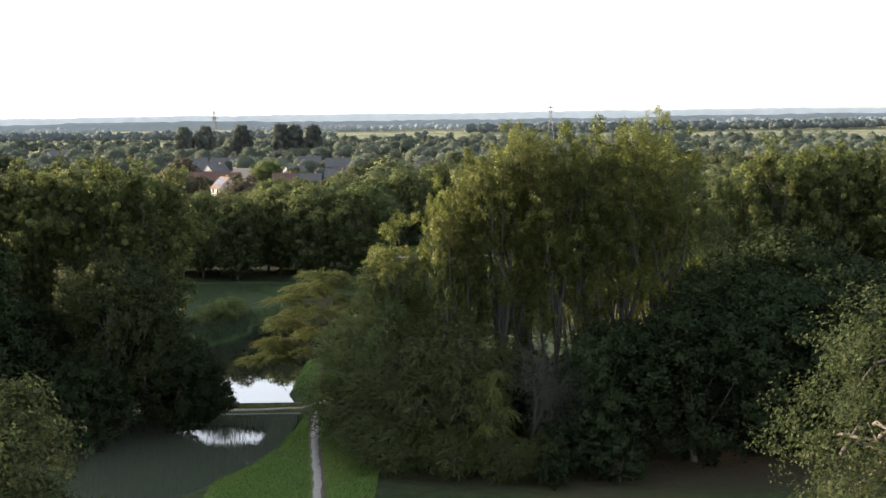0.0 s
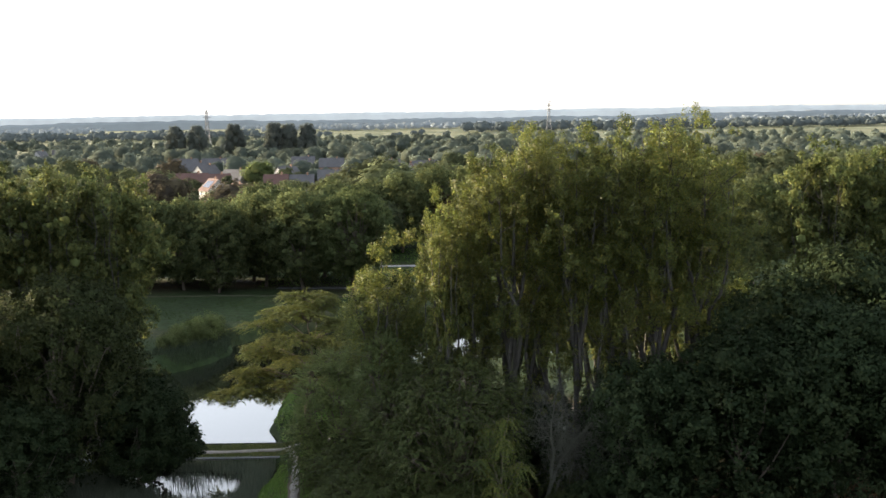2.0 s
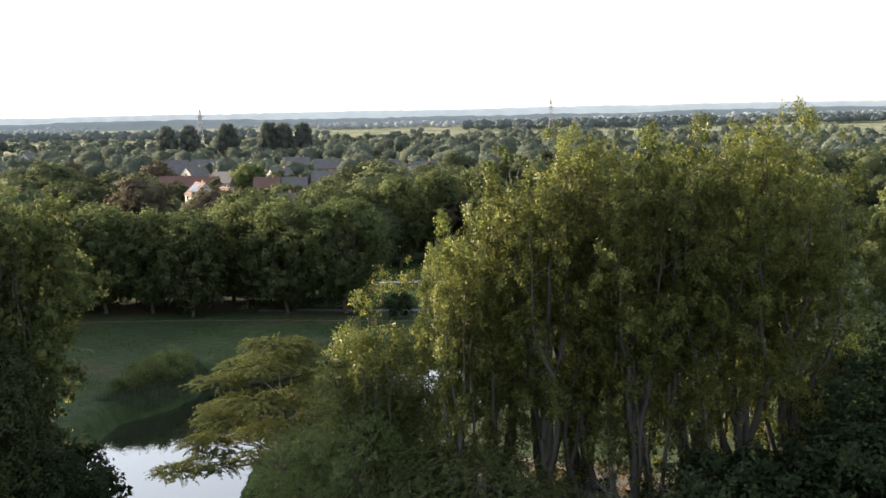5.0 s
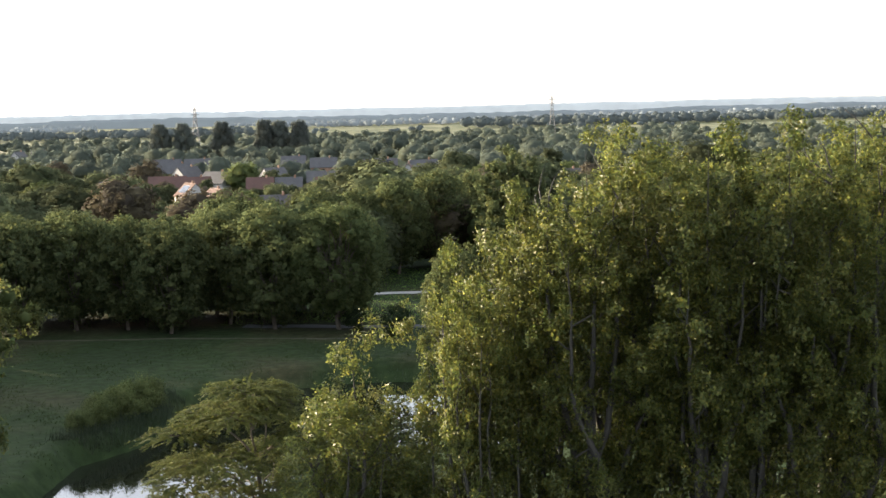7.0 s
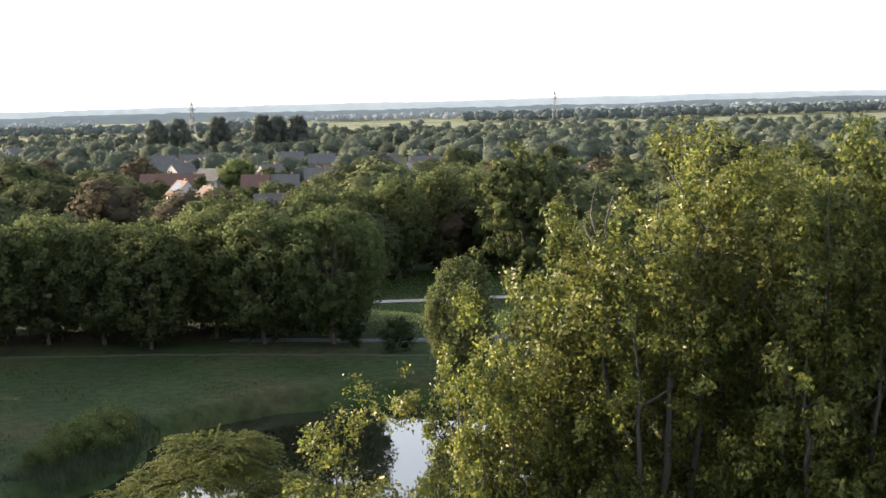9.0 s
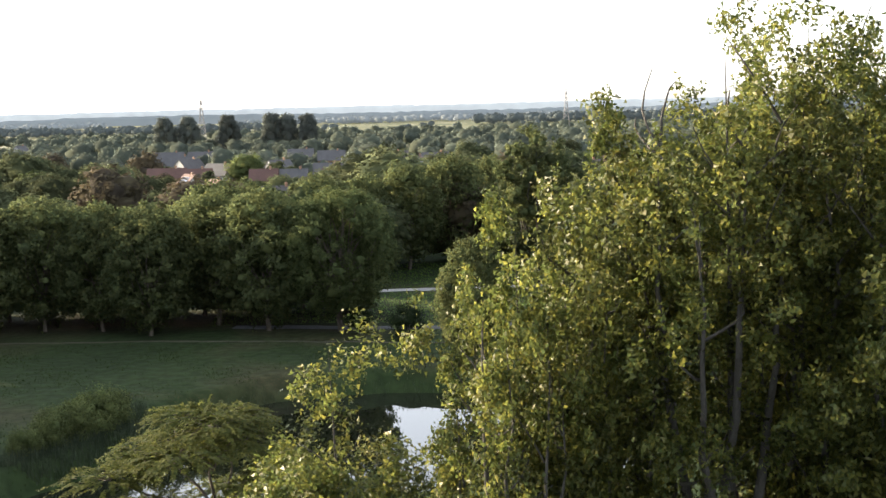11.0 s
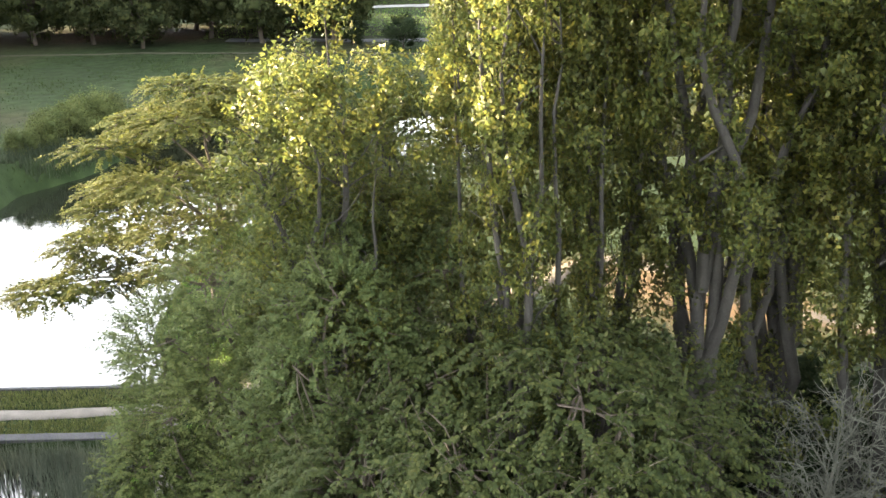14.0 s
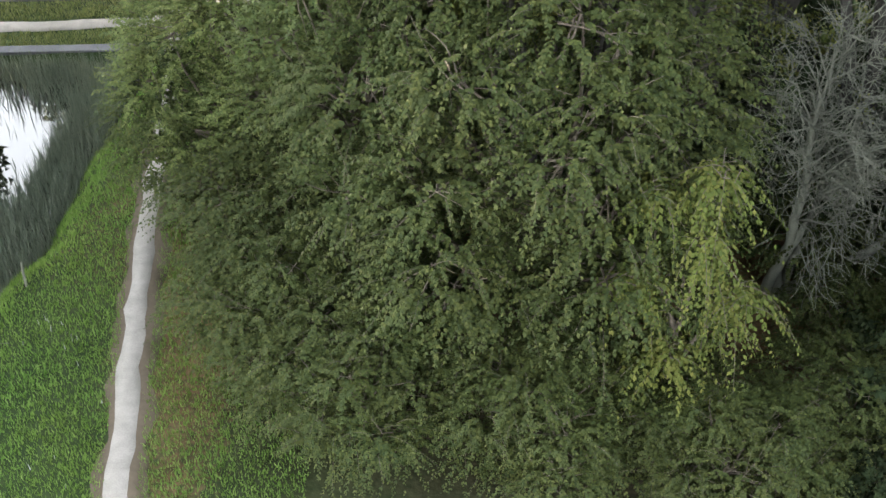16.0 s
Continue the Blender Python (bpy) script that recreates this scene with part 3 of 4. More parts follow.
sheet("water", -44, 34, 131.7, 210, -2.2, WATER, "still pond mirroring the bright evening sky", "water")
sheet("water", -50, -13, 88, 126.3, -1.56, WATER, "still lower pond grown over with reeds", "water")


def ribbon(name, way, wide, rise, mat, label, category, edge=0.0, fine=0.7, thick=0.05):
    """A strip of path on the ground along a way, with a slightly ragged edge and a crown."""
    way = np.array(way, float)
    seg = np.r_[0, np.cumsum(np.linalg.norm(np.diff(way, axis=0), axis=1))]
    s = np.arange(0, seg[-1], fine)
    cx, cy = np.interp(s, seg, way[:, 0]), np.interp(s, seg, way[:, 1])
    k = np.ones(7) / 7
    if len(s) > 14:
        cx[3:-3], cy[3:-3] = np.convolve(cx, k, "valid"), np.convolve(cy, k, "valid")
    tx, ty = np.gradient(cx), np.gradient(cy)
    ln = np.hypot(tx, ty)
    nx, ny = -ty / ln, tx / ln
    rows = []
    for u, dz in ((-1, -thick), (-0.92, 0.0), (0, 0.02), (0.92, 0.0), (1, -thick)):
        wob = 1 + edge * np.sin(s * 1.7 + u * 2) * 0.5 + edge * rng.normal(0, 0.4, len(s))
        x, y = cx + nx * u * wide / 2 * wob, cy + ny * u * wide / 2 * wob
        rows.append(np.stack([x, y, ground_height(x, y) + rise + dz], -1))
    v = np.stack(rows, 1).reshape(-1, 3)
    n = len(s)
    i, j = np.meshgrid(np.arange(n - 1), np.arange(4), indexing="ij")
    a = (i * 5 + j).ravel()
    return tagged(new(name, mesh_of(name, v, np.stack([a, a + 5, a + 6, a + 1], -1), mat, True)), label, category, kind="structure")


ribbon("path", [(-8.5, 60), (-10.2, 88), (-11.1, 100), (-12.1, 107), (-12.9, 114), (-13.3, 119), (-14, 125), (-15.2, 128.4)], 0.72, 0.06, GRAVEL, "narrow worn pale gravel footpath through grass", "path", 0.3)
ribbon("path", [(-8.5, 60), (-10.1, 88), (-11.0, 100), (-12.0, 107), (-12.8, 114), (-13.1, 119)], 1.45, 0.035, TRACK, "worn earth margin along the footpath", "path", 0.35, thick=0.06)
ribbon("path", [(-60, 129.1), (-30, 129.0), (-16, 129.0), (-11, 129.3), (-8, 130.2)], 0.95, 0.07, GRAVEL, "pale gravel path over the dam between ponds", "path", 0.12)
ribbon("path", [(-8, 130.2), (-4, 133.6), (1, 139), (6, 146), (9, 146), (13, 140), (18, 135), (30, 131)], 1.6, 0.06, TRACK, "sandy trodden track under the poplars", "path", 0.25)
ribbon("path", [(-90, 225.5), (-57, 224.5), (-40, 223.5), (-20, 221.5), (-7, 219), (8, 217), (40, 219)], 0.6, 0.05, TRACK_DARK, "thin trodden path along the meadow edge", "path", 0.2)
ribbon("path", [(-30, 232), (-15, 229.5), (-6, 229), (10, 230), (40, 236)], 2.2, 0.06, CONCRETE, "grey paved walk behind the meadow", "path", 0.03)
ribbon("road", [(-80, 266), (-40, 261), (-14, 260), (10, 262), (60, 270)], 2.4, 0.08, ROAD, "pale paved road beside the lit grass", "road", 0.02)


def box(bm, x0, x1, y0, y1, z0, z1, bevel=0.0):
    r = bmesh.ops.create_cube(bm, size=1.0, matrix=Matrix.Translation(((x0 + x1) / 2, (y0 + y1) / 2, (z0 + z1) / 2)) @ Matrix.Diagonal((x1 - x0, y1 - y0, z1 - z0, 1)))
    if bevel:
        es = list({e for v in r["verts"] for e in v.link_edges})
        bmesh.ops.bevel(bm, geom=es, offset=bevel, segments=1, affect="EDGES")


def dam():
    thing = new("dam")
    thing.location = (-26, 126.6, -0.9)
    for i in range(9):
        bm = bmesh.new()
        x = -10.5 + i * 2.5
        box(bm, x, x + 2.47, -0.32, 0.1 + 0.02 * (i % 3), -1.2, 0.02 + 0.012 * (i % 2), 0.03)
        part("wall_block", bm, CONCRETE, thing)
    bm = bmesh.new()
    box(bm, -10.5, 12.0, -0.42, 0.2, 0.035, 0.13, 0.025)
    part("coping", bm, CONCRETE, thing, "weathered concrete coping")
    bm = bmesh.new()
    box(bm, -10.5, 11.0, 5.0, 5.25, -1.2, 0.05, 0.02)
    part("kerb", bm, CONCRETE, thing, "low concrete kerb by the pond")
    return tagged(thing, "concrete dam wall carrying a grassy path between ponds", "dam")


dam()


def blades(name, px, py, high, wide, mat, label, category, lean=0.25, z=None):
    """Standing blades, one triangle each, as uncounted growth."""
    n = len(px)
    a = rng.uniform(0, 2 * np.pi, n)
    h = high * rng.uniform(0.5, 1.25, n)
    w = wide * rng.uniform(0.6, 1.3, n)
    base = np.stack([px, py, ground_height(px, py) - 0.03 if z is None else np.full(n, z)], -1)
    side = np.stack([np.cos(a), np.sin(a), np.zeros(n)], -1) * w[:, None] / 2
    tip = base + np.stack([rng.normal(0, lean, n) * h, rng.normal(0, lean, n) * h, h], -1)
    v = np.stack([base - side, base + side, tip], 1).reshape(-1, 3)
    return tagged(new(name, mesh_of(name, v, np.arange(3 * n).reshape(-1, 3), mat)), label, category, kind="stuff")


def scatter(n, x0, x1, y0, y1, keep):
    px, py = rng.uniform(x0, x1, n), rng.uniform(y0, y1, n)
    k = keep(px, py)
    return px[k], py[k]


def clumped(px, py, s):
    return wobble(px, py, s) + rng.normal(0, 0.35, len(px))


blades("grass", *scatter(105000, -20, -6, 94, 126.0, lambda x, y: (inside_depth(x, y, LOWER) < -0.6) & (np.abs(x + 11.1 + (y - 100) * 0.13) > 0.5)), 0.2, 0.05, GRASS_BLADE, "lush mown bank grass beside the path", "grass")
blades("grass", *scatter(26000, -37, -13, 126.8, 131.5, lambda x, y: np.abs(y - 129.0) > 0.62), 0.22, 0.05, VERGE_BLADE, "grass verges on the dam", "grass")
blades("grass", *scatter(42000, -22, -4, 131.6, 162, lambda x, y: inside_depth(x, y, POND) < -0.9), 0.24, 0.06, GRASS_BLADE, "long bright grass on the pond bank", "grass", 0.3)
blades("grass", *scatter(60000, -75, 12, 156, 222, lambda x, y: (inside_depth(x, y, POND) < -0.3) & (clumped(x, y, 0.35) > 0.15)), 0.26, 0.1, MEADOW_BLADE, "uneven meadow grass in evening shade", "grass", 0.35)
# brighter blades stand in for sunlight on the strip behind the meadow
blades("grass", *scatter(26000, -34, 34, 233, 292, lambda x, y: np.abs(y - 260.5) > 2.2), 0.2, 0.16, GRASS_BLADE, "bright lawn strip behind the meadow", "grass")
blades("reeds", *scatter(150000, -43, -16, 93, 126, lambda x, y: (inside_depth(x, y, LOWER) > -0.75) & (clumped(x, y, 0.45) > np.where((y > 115.5) & (x > -25.5 - 0.3 * (y - 113)) & (inside_depth(x, y, LOWER) > 1.6), 0.62, -1.3))), 1.1, 0.055, REED, "grey-green reeds standing in the lower pond", "reeds", 0.14, -1.65)
blades("reeds", *scatter(22000, -42, -24, 164, 192, lambda x, y: (np.abs(inside_depth(x, y, POND) + 2.6) < 2.0) & (y > 172) & (y < 191)), 1.1, 0.07, BANK_REED, "dense soft reeds on the pond bank", "reeds", 0.16)
blades("reeds", *scatter(9000, -28, 8, 188, 204, lambda x, y: np.abs(inside_depth(x, y, POND) + 0.4) < 0.7), 0.6, 0.07, BANK_REED, "short reeds along the far bank", "reeds", 0.2)

# ---- kinds of trees ----
rng = np.random.default_rng(21)
round_kind("near_broad", 28.6, 9.0, 70, 170000, 0.105, LEAF_NEAR, bare=0.3, twigs=2, tri=True, length=1.0, sigma=0.14, lobe=(0.17, 0.29))
rng = np.random.default_rng(22)
poplar_kind("poplar_a", 30, 3.9, 10, 72000, 0.124, bare=0.22, tri=True, thin=0.75, soft=0.14, clump=0.85)
poplar_kind("poplar_b", 30, 3.8, 9, 68000, 0.124, bare=0.22, tri=True, thin=0.75, soft=0.14, clump=0.85)
poplar_kind("poplar_c", 26, 3.1, 8, 52000, 0.124, bare=0.22, tri=True, thin=0.75, soft=0.14, clump=0.85)
poplar_kind("poplar_far", 30, 4.8, 11, 46000, 0.25, LEAF_POPLAR_GREEN, bare=0.2, tri=True, thin=0.6, core=0.5, clump=1.4, cone=0.12, soft=0.16)
poplar_kind("poplar_far_b", 30, 5.0, 11, 46000, 0.25, LEAF_POPLAR_GREEN, bare=0.17, tri=True, thin=0.6, core=0.5, clump=1.4, cone=0.12, soft=0.16)
poplar_kind("poplar_young", 22.9, 3.1, 10, 52000, 0.115, bare=0.34, tri=True, cone=0.38, thin=0.45, soft=0.06)
poplar_kind("poplar_broad", 25, 7.0, 13, 24000, 0.36, LEAF_OAK, bare=0.1, tri=True, cone=0.22, thin=0.3, core=0.62, clump=1.6, soft=0.2)
round_kind("maple", 17.8, 7.2, 48, 66000, 0.22, LEAF_NEAR, bare=0.02, squash=0.85, twigs=2, tri=True, soft=0.4)
round_kind("near_round", 22, 5.0, 22, 44000, 0.19, LEAF_NEAR, bare=0.2, twigs=2, tri=True, soft=0.4)
OAK = dict(tri=True, fork=False, sigma=0.3, length=0.8, ruffle=0.6, soft=0.3, core=0.4, lobe=(0.19, 0.31))
round_kind("oak_a", 15, 6.2, 52, 17000, 0.34, LEAF_OAK, bare=0.06, per=18, stem=0.02, **OAK)
round_kind("oak_b", 15, 5.6, 48, 16000, 0.34, LEAF_OAK, bare=0.08, per=18, stem=0.02, **OAK)
round_kind("lime", 17, 7.6, 60, 36000, 0.3, LEAF_LIME, bare=0.12, per=22, lobe=(0.16, 0.28), twigs=1, tri=True, soft=0.4, core=0.4)
round_kind("oak_back", 15, 6.6, 22, 5200, 0.5, LEAF_OAK, bare=0.02, per=14, tri=True, fork=False, sigma=0.18, length=0.4, ruffle=0.35, soft=0.5, core=0.7)
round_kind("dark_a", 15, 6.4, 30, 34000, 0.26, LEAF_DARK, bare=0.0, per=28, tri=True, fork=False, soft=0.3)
ARCHING = dict(rise=0.28, droop=0.5, hang=0.55)
FEATHERY = dict(rise=0.45, droop=0.25, hang=0.3, twig_every=14)
round_kind("hornbeam", 12.8, 6.8, 54, 6200, 0.15, LEAF_SHRUB, "shrub", bare=0.0, twigs=3, length=1.55, per=24, lobe=(0.22, 0.36), spray=ARCHING)
round_kind("sallow", 12.2, 4.6, 30, 5200, 0.14, LEAF_WILLOW, "shrub", bare=0.0, twigs=3, length=1.0, per=20, spray=FEATHERY)
round_kind("sycamore", 15.5, 4.6, 28, 3600, 0.17, LEAF_SYCAMORE, bare=0.08, per=18, twigs=2, length=0.9, spray=FEATHERY)
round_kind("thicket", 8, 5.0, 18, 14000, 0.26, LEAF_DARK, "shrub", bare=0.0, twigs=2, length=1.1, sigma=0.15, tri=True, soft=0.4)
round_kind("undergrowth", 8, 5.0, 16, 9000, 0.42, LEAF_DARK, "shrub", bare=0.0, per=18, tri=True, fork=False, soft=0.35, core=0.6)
round_kind("low_shrub", 7, 4.6, 22, 1500, 0.17, LEAF_SHRUB, "shrub", bare=0.0, twigs=2, length=1.4, per=22, spray=ARCHING)
round_kind("pale", 8.2, 1.9, 12, 620, 0.15, LEAF_PALE, "broadleaf_tree", bare=0.1, twigs=3, length=1.3, per=22, spray=dict(rise=-0.1, droop=0.9, hang=0.8, twig_every=3))
round_kind("osier", 3.2, 2.0, 12, 9000, 0.13, LEAF_WILLOW, "shrub", bare=0.0, tri=True, fork=False, droop=-0.6, soft=0.4, core=0.7)
round_kind("bush", 4.0, 2.2, 9, 5000, 0.16, LEAF_DARK, "shrub", bare=0.0, tri=True, soft=0.5, core=0.68)
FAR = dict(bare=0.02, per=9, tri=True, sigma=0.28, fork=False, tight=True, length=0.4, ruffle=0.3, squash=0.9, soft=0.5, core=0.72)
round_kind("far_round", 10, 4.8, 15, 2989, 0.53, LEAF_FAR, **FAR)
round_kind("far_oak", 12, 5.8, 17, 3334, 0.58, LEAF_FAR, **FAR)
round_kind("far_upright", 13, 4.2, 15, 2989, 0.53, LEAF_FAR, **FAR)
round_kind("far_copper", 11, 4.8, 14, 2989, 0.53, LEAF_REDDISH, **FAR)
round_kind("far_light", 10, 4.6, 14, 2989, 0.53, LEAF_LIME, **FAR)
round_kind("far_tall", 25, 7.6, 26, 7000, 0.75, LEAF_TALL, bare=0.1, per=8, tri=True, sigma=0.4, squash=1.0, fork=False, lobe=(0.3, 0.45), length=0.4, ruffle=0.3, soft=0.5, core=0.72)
round_kind("far_willow", 16, 6.5, 20, 6500, 0.42, LEAF_WILLOW, "willow_tree", bare=0.05, droop=1.6, per=14, tri=True, length=2.6, sigma=0.3, fork=False, soft=0.5, core=0.68)


def locust_kind(key):
    """A spreading tree with flat, layered tiers of fine leaves on bowed limbs."""
    tubes, arms = Tubes(), Tubes()
    tubes.add(branch_path((0, 0, -0.1), (0.6, 0.3, 5.2), 0.05, 8), np.linspace(0.3, 0.17, 8), 9)
    tubes.add(branch_path((0.6, 0.3, 5.2), (0.2, 0.1, 10.8), 0.05, 7), np.linspace(0.17, 0.04, 7), 7)
    cs, rs = [], []
    tiers = [(12.7, 0.9, 3, 1.5), (11.6, 2.6, 5, 1.5), (9.8, 4.2, 8, 1.6), (7.6, 5.3, 9, 1.6), (5.3, 5.6, 7, 1.5), (3.6, 5.0, 3, 1.2)]
    for z, far, n, r in tiers:
        for i in range(n):
            ang = i / n * 2 * math.pi + z * 1.7 + rng.uniform(-0.3, 0.3)
            f = far * rng.uniform(0.7, 1.12)
            c = np.array([f * math.cos(ang), f * math.sin(ang), z + rng.uniform(-0.5, 0.5) - 0.06 * f])
            rr = r * rng.uniform(0.8, 1.2)
            cs.append(c)
            rs.append((rr * 1.2, rr * 1.2, rr * 0.3))
            start = np.array([0.4, 0.2, max(2.4, z - far * rng.uniform(0.35, 0.6))])
            arms.add(branch_path(start, c, 0.06, 7, 0.1), np.linspace(0.09, 0.015, 7), 6)
            for _ in range(4):
                d = unit(np.array([math.cos(ang), math.sin(ang), -0.1]) + rng.normal(0, 0.7, 3) * [1, 1, 0.2])
                arms.add(branch_path(c - d * 0.2, c + d * rr * 1.2, 0.06, 5), np.linspace(0.02, 0.005, 5), 4)
    for c, rr in (((-4.6, -3.4, 4.4), 1.5), ((-6.4, -4.2, 4.0), 1.5), ((-5.2, -1.4, 5.4), 1.5), ((-7.4, -3.0, 3.6), 1.1)):  # a long limb low over the water
        cs.append(c)
        rs.append((rr * 1.15, rr * 1.15, rr * 0.33))
        arms.add(branch_path((0.3, 0.1, 3.0), c, 0.05, 7, 0.1), np.linspace(0.1, 0.02, 7), 6)
    crown = spray_mesh("crown", cs, rs, 3800, 24, 1.25, 0.2, LEAF_LOCUST, rise=0.1, droop=0.35, hang=0.2, low=0.8, flat=0.8, twigs=arms, twig_every=6)
    grow(key, "locust_tree", tubes.join(arms).mesh("trunk", BARK), None, crown)


rng = np.random.default_rng(5)
locust_kind("locust")


def bare_kind(key):
    """A dead tree of many pale twigs."""
    tubes, arms = Tubes(), Tubes()
    ends = []
    for tx, ty, tz in ((0.6, -0.4, 7.6), (3.4, -1.0, 7.2), (5.2, -0.6, 5.0), (2.2, 1.6, 6.6)):
        p = branch_path((0, 0, -0.1), (tx, ty, tz), 0.06, 9, 0.06)
        tubes.add(p, np.linspace(0.19, 0.035, 9), 7)
        ends += [(p[i], unit(p[i] - p[i - 1])) for i in range(3, 9)]
    for p, d in ends:
        for _ in range(5):
            w = unit(d + rng.normal(0, 0.75, 3))
            q = branch_path(p, p + w * rng.uniform(1.2, 2.6), 0.1, 6, 0.05)
            arms.add(q, np.linspace(0.028, 0.01, 6), 4)
            for k in (2, 3, 4, 5):
                for _ in range(3):
                    w2 = unit(w + rng.normal(0, 0.8, 3) + [0, 0, -0.25])
                    q2 = branch_path(q[k], q[k] + w2 * rng.uniform(0.6, 1.6), 0.12, 5, -0.05)
                    arms.add(q2, np.linspace(0.013, 0.006, 5), 3)
                    for _ in range(2):
                        w3 = unit(w2 + rng.normal(0, 0.7, 3) + [0, 0, -0.4])
                        arms.add(branch_path(q2[3], q2[3] + w3 * rng.uniform(0.3, 0.8), 0.1, 4), np.linspace(0.01, 0.006, 4), 3)
    grow(key, "bare_tree", tubes.mesh("trunk", DEAD), arms.mesh("twig_tangle", DEAD), None)


bare_kind("dead")

# ---- poplars in front of the camera's way ----
POP = "tall poplar with golden-green leaves and upright limbs"
for key, x, y, h, turn, wide in (("poplar_c", -0.1, 107.6, 26.6 / 26, 20, 0.72), ("poplar_c", 2.5, 109.6, 29.0 / 26, 130, 0.72), ("poplar_b", 5.0, 109.0, 31.4 / 30, 40, 0.88),
                                 ("poplar_a", 7.6, 110.8, 32.2 / 30, 100, 0.9), ("poplar_c", 10.2, 108.6, 31.4 / 26, 200, 0.86), ("poplar_c", 13.4, 108.4, 31.8 / 26, 300, 0.9),
                                 ("poplar_b", 16.4, 109.4, 32.8 / 30, 75, 0.92), ("poplar_a", 19.6, 111.0, 32.0 / 30, 10, 0.92)):
    plant(key, x, y, h, turn, wide, label=POP, group="poplars by the pond")
plant("poplar_young", -5.1, 110.5, 1.0, 0, 1.0, label="slender young poplar with sparse golden leaves", group="poplars by the pond")
for key, x, y, h, turn, wide in (("poplar_far", 15.0, 133, 28.8 / 30, 0, 0.9), ("poplar_far_b", 19.6, 134, 29.8 / 30, 90, 0.9), ("poplar_far", 24.4, 135, 29.8 / 30, 200, 0.9),
                                 ("poplar_far_b", 35.0, 125, 29.4 / 30, 30, 0.85), ("poplar_far", 41.0, 126, 29.0 / 30, 140, 0.9), ("poplar_far_b", 47.5, 125, 28.8 / 30, 250, 0.95), ("poplar_far", 55, 128, 30.0 / 30, 310, 1.0),
                                 ("poplar_far_b", -31.2, 126.5, 27.8 / 30, 60, 0.9), ("poplar_far", -36.8, 127, 28.3 / 30, 170, 0.9), ("poplar_far_b", -43.2, 127, 28.0 / 30, 290, 0.95), ("poplar_far", -50, 127, 27.8 / 30, 20, 1.0)):
    plant(key, x, y, h, turn, wide, label="tall poplar with dense green crown, lit from behind", group="poplars behind the pond edge")
plant("near_broad", 16.2, 30.0, 1.0, 15, 1.0, label="broad leafy tree crown with bright young shoots", group="trees at the start")
plant("near_round", -17.9, 45.0, 0.96, 0, 1.0, label="rounded leafy tree with sunlit outer leaves", group="trees at the start")
plant("poplar_broad", 11.6, 262, 0.99, 40, 1.0, label="broad tall tree behind the lit grass strip", group="trees behind the meadow")

# ---- trees and shrubs round the ponds ----
plant("maple", -32.5, 117.0, 1.0, 0, 1.0, label="dark green maple with a dense rounded crown")
plant("dark_a", -26.5, 116.5, 0.62, 60, 1.15, label="low spreading dark tree over the lower pond")
plant("dark_a", -43.0, 114.0, 0.95, 200, 1.1, label="dark dense tree beside the maple")
# two trees out of view, added to keep the sun off the hornbeam
for x, y, h in ((-48, 110.5, 1.5), (-55, 112.5, 1.6)):
    plant("dark_a", x, y, h, x * 7, 0.9, label="unseen tall tree added west of the lower pond for shade", group="shaded trees")
plant("dark_a", -34.0, 109.5, 0.6, 140, 1.2, label="low dark tree on the pond bank")
for x, y, h in ((-29.5, 125.0, 1.0), (-36.5, 122.5, 1.15), (-43, 122, 1.2), (-49, 120, 1.2), (-24.5, 120.8, 0.55)):
    plant("undergrowth", x, y, h, x * 31, 1.1, label="dark undergrowth below the poplars", category="shrub", group="low shrubs")
for x, y, h in ((-37.4, 175.4, 0.75), (-36.0, 177.6, 0.9), (-34.6, 179.8, 1.05), (-33.4, 182.2, 1.15), (-32.8, 185.0, 1.0), (-36.8, 180.6, 0.9), (-35.4, 184.2, 0.9)):
    plant("osier", x, y, h, x * 41, 1.0, z=-0.5, label="soft grey-green osier bush on the bank", category="shrub", group="osiers on the bank")
plant("locust", -14.2, 136.5, 1.0, 0, 1.1, label="locust tree with layered feathery branches over water")
plant("sallow", -8.4, 113.6, 1.0, 0, 1.0, label="large grey-green sallow shrub with drooping sprays", category="shrub")
plant("sycamore", -5.2, 118.0, 1.0, 0, 1.0, label="mid-green sycamore below the young poplar")
plant("sycamore", -4.8, 108.7, 0.95, 130, 0.72, label="leafy grey-green tree in front of the young poplar")
plant("sycamore", -2.5, 110.0, 0.96, 20, 0.66, label="shaded leafy tree between the poplars")
plant("low_shrub", -11.0, 113.4, 0.85, 70, 0.75, label="leafy shrub hanging over the footpath", category="shrub", group="low shrubs")
plant("hornbeam", 0.3, 106.4, 1.0, 0, 1.0, label="huge leafy hornbeam shrub with arching sprays", category="shrub")
for x, y, h, turn in ((3.4, 112.6, 0.6, 210), (14.8, 111.2, 0.62, 40), (18.0, 108.4, 0.66, 300)):
    plant("sycamore", x, y, h, turn, 0.85, label="young leafy tree among the poplar trunks", group="shaded trees")
plant("thicket", -5.0, 119.5, 0.9, 50, 1.0, label="dark thicket below the young poplar", category="shrub")
for x, y, h in ((7.0, 113.5, 0.8), (11.0, 115.5, 0.75), (3.0, 115.5, 0.75), (15.5, 113.0, 0.8), (-1.5, 116.5, 0.8)):
    plant("thicket", x, y, h, x * 57, 1.0, label="dark undergrowth round the poplar trunks", category="shrub", group="low shrubs")
for x, y, h, turn in ((5.2, 113.2, 1.05, 15), (9.2, 112.6, 1.1, 200), (1.2, 112.8, 1.0, 100)):
    plant("thicket", x, y, h, turn, 0.9, label="dark undergrowth round the poplar trunks", category="shrub", group="low shrubs")
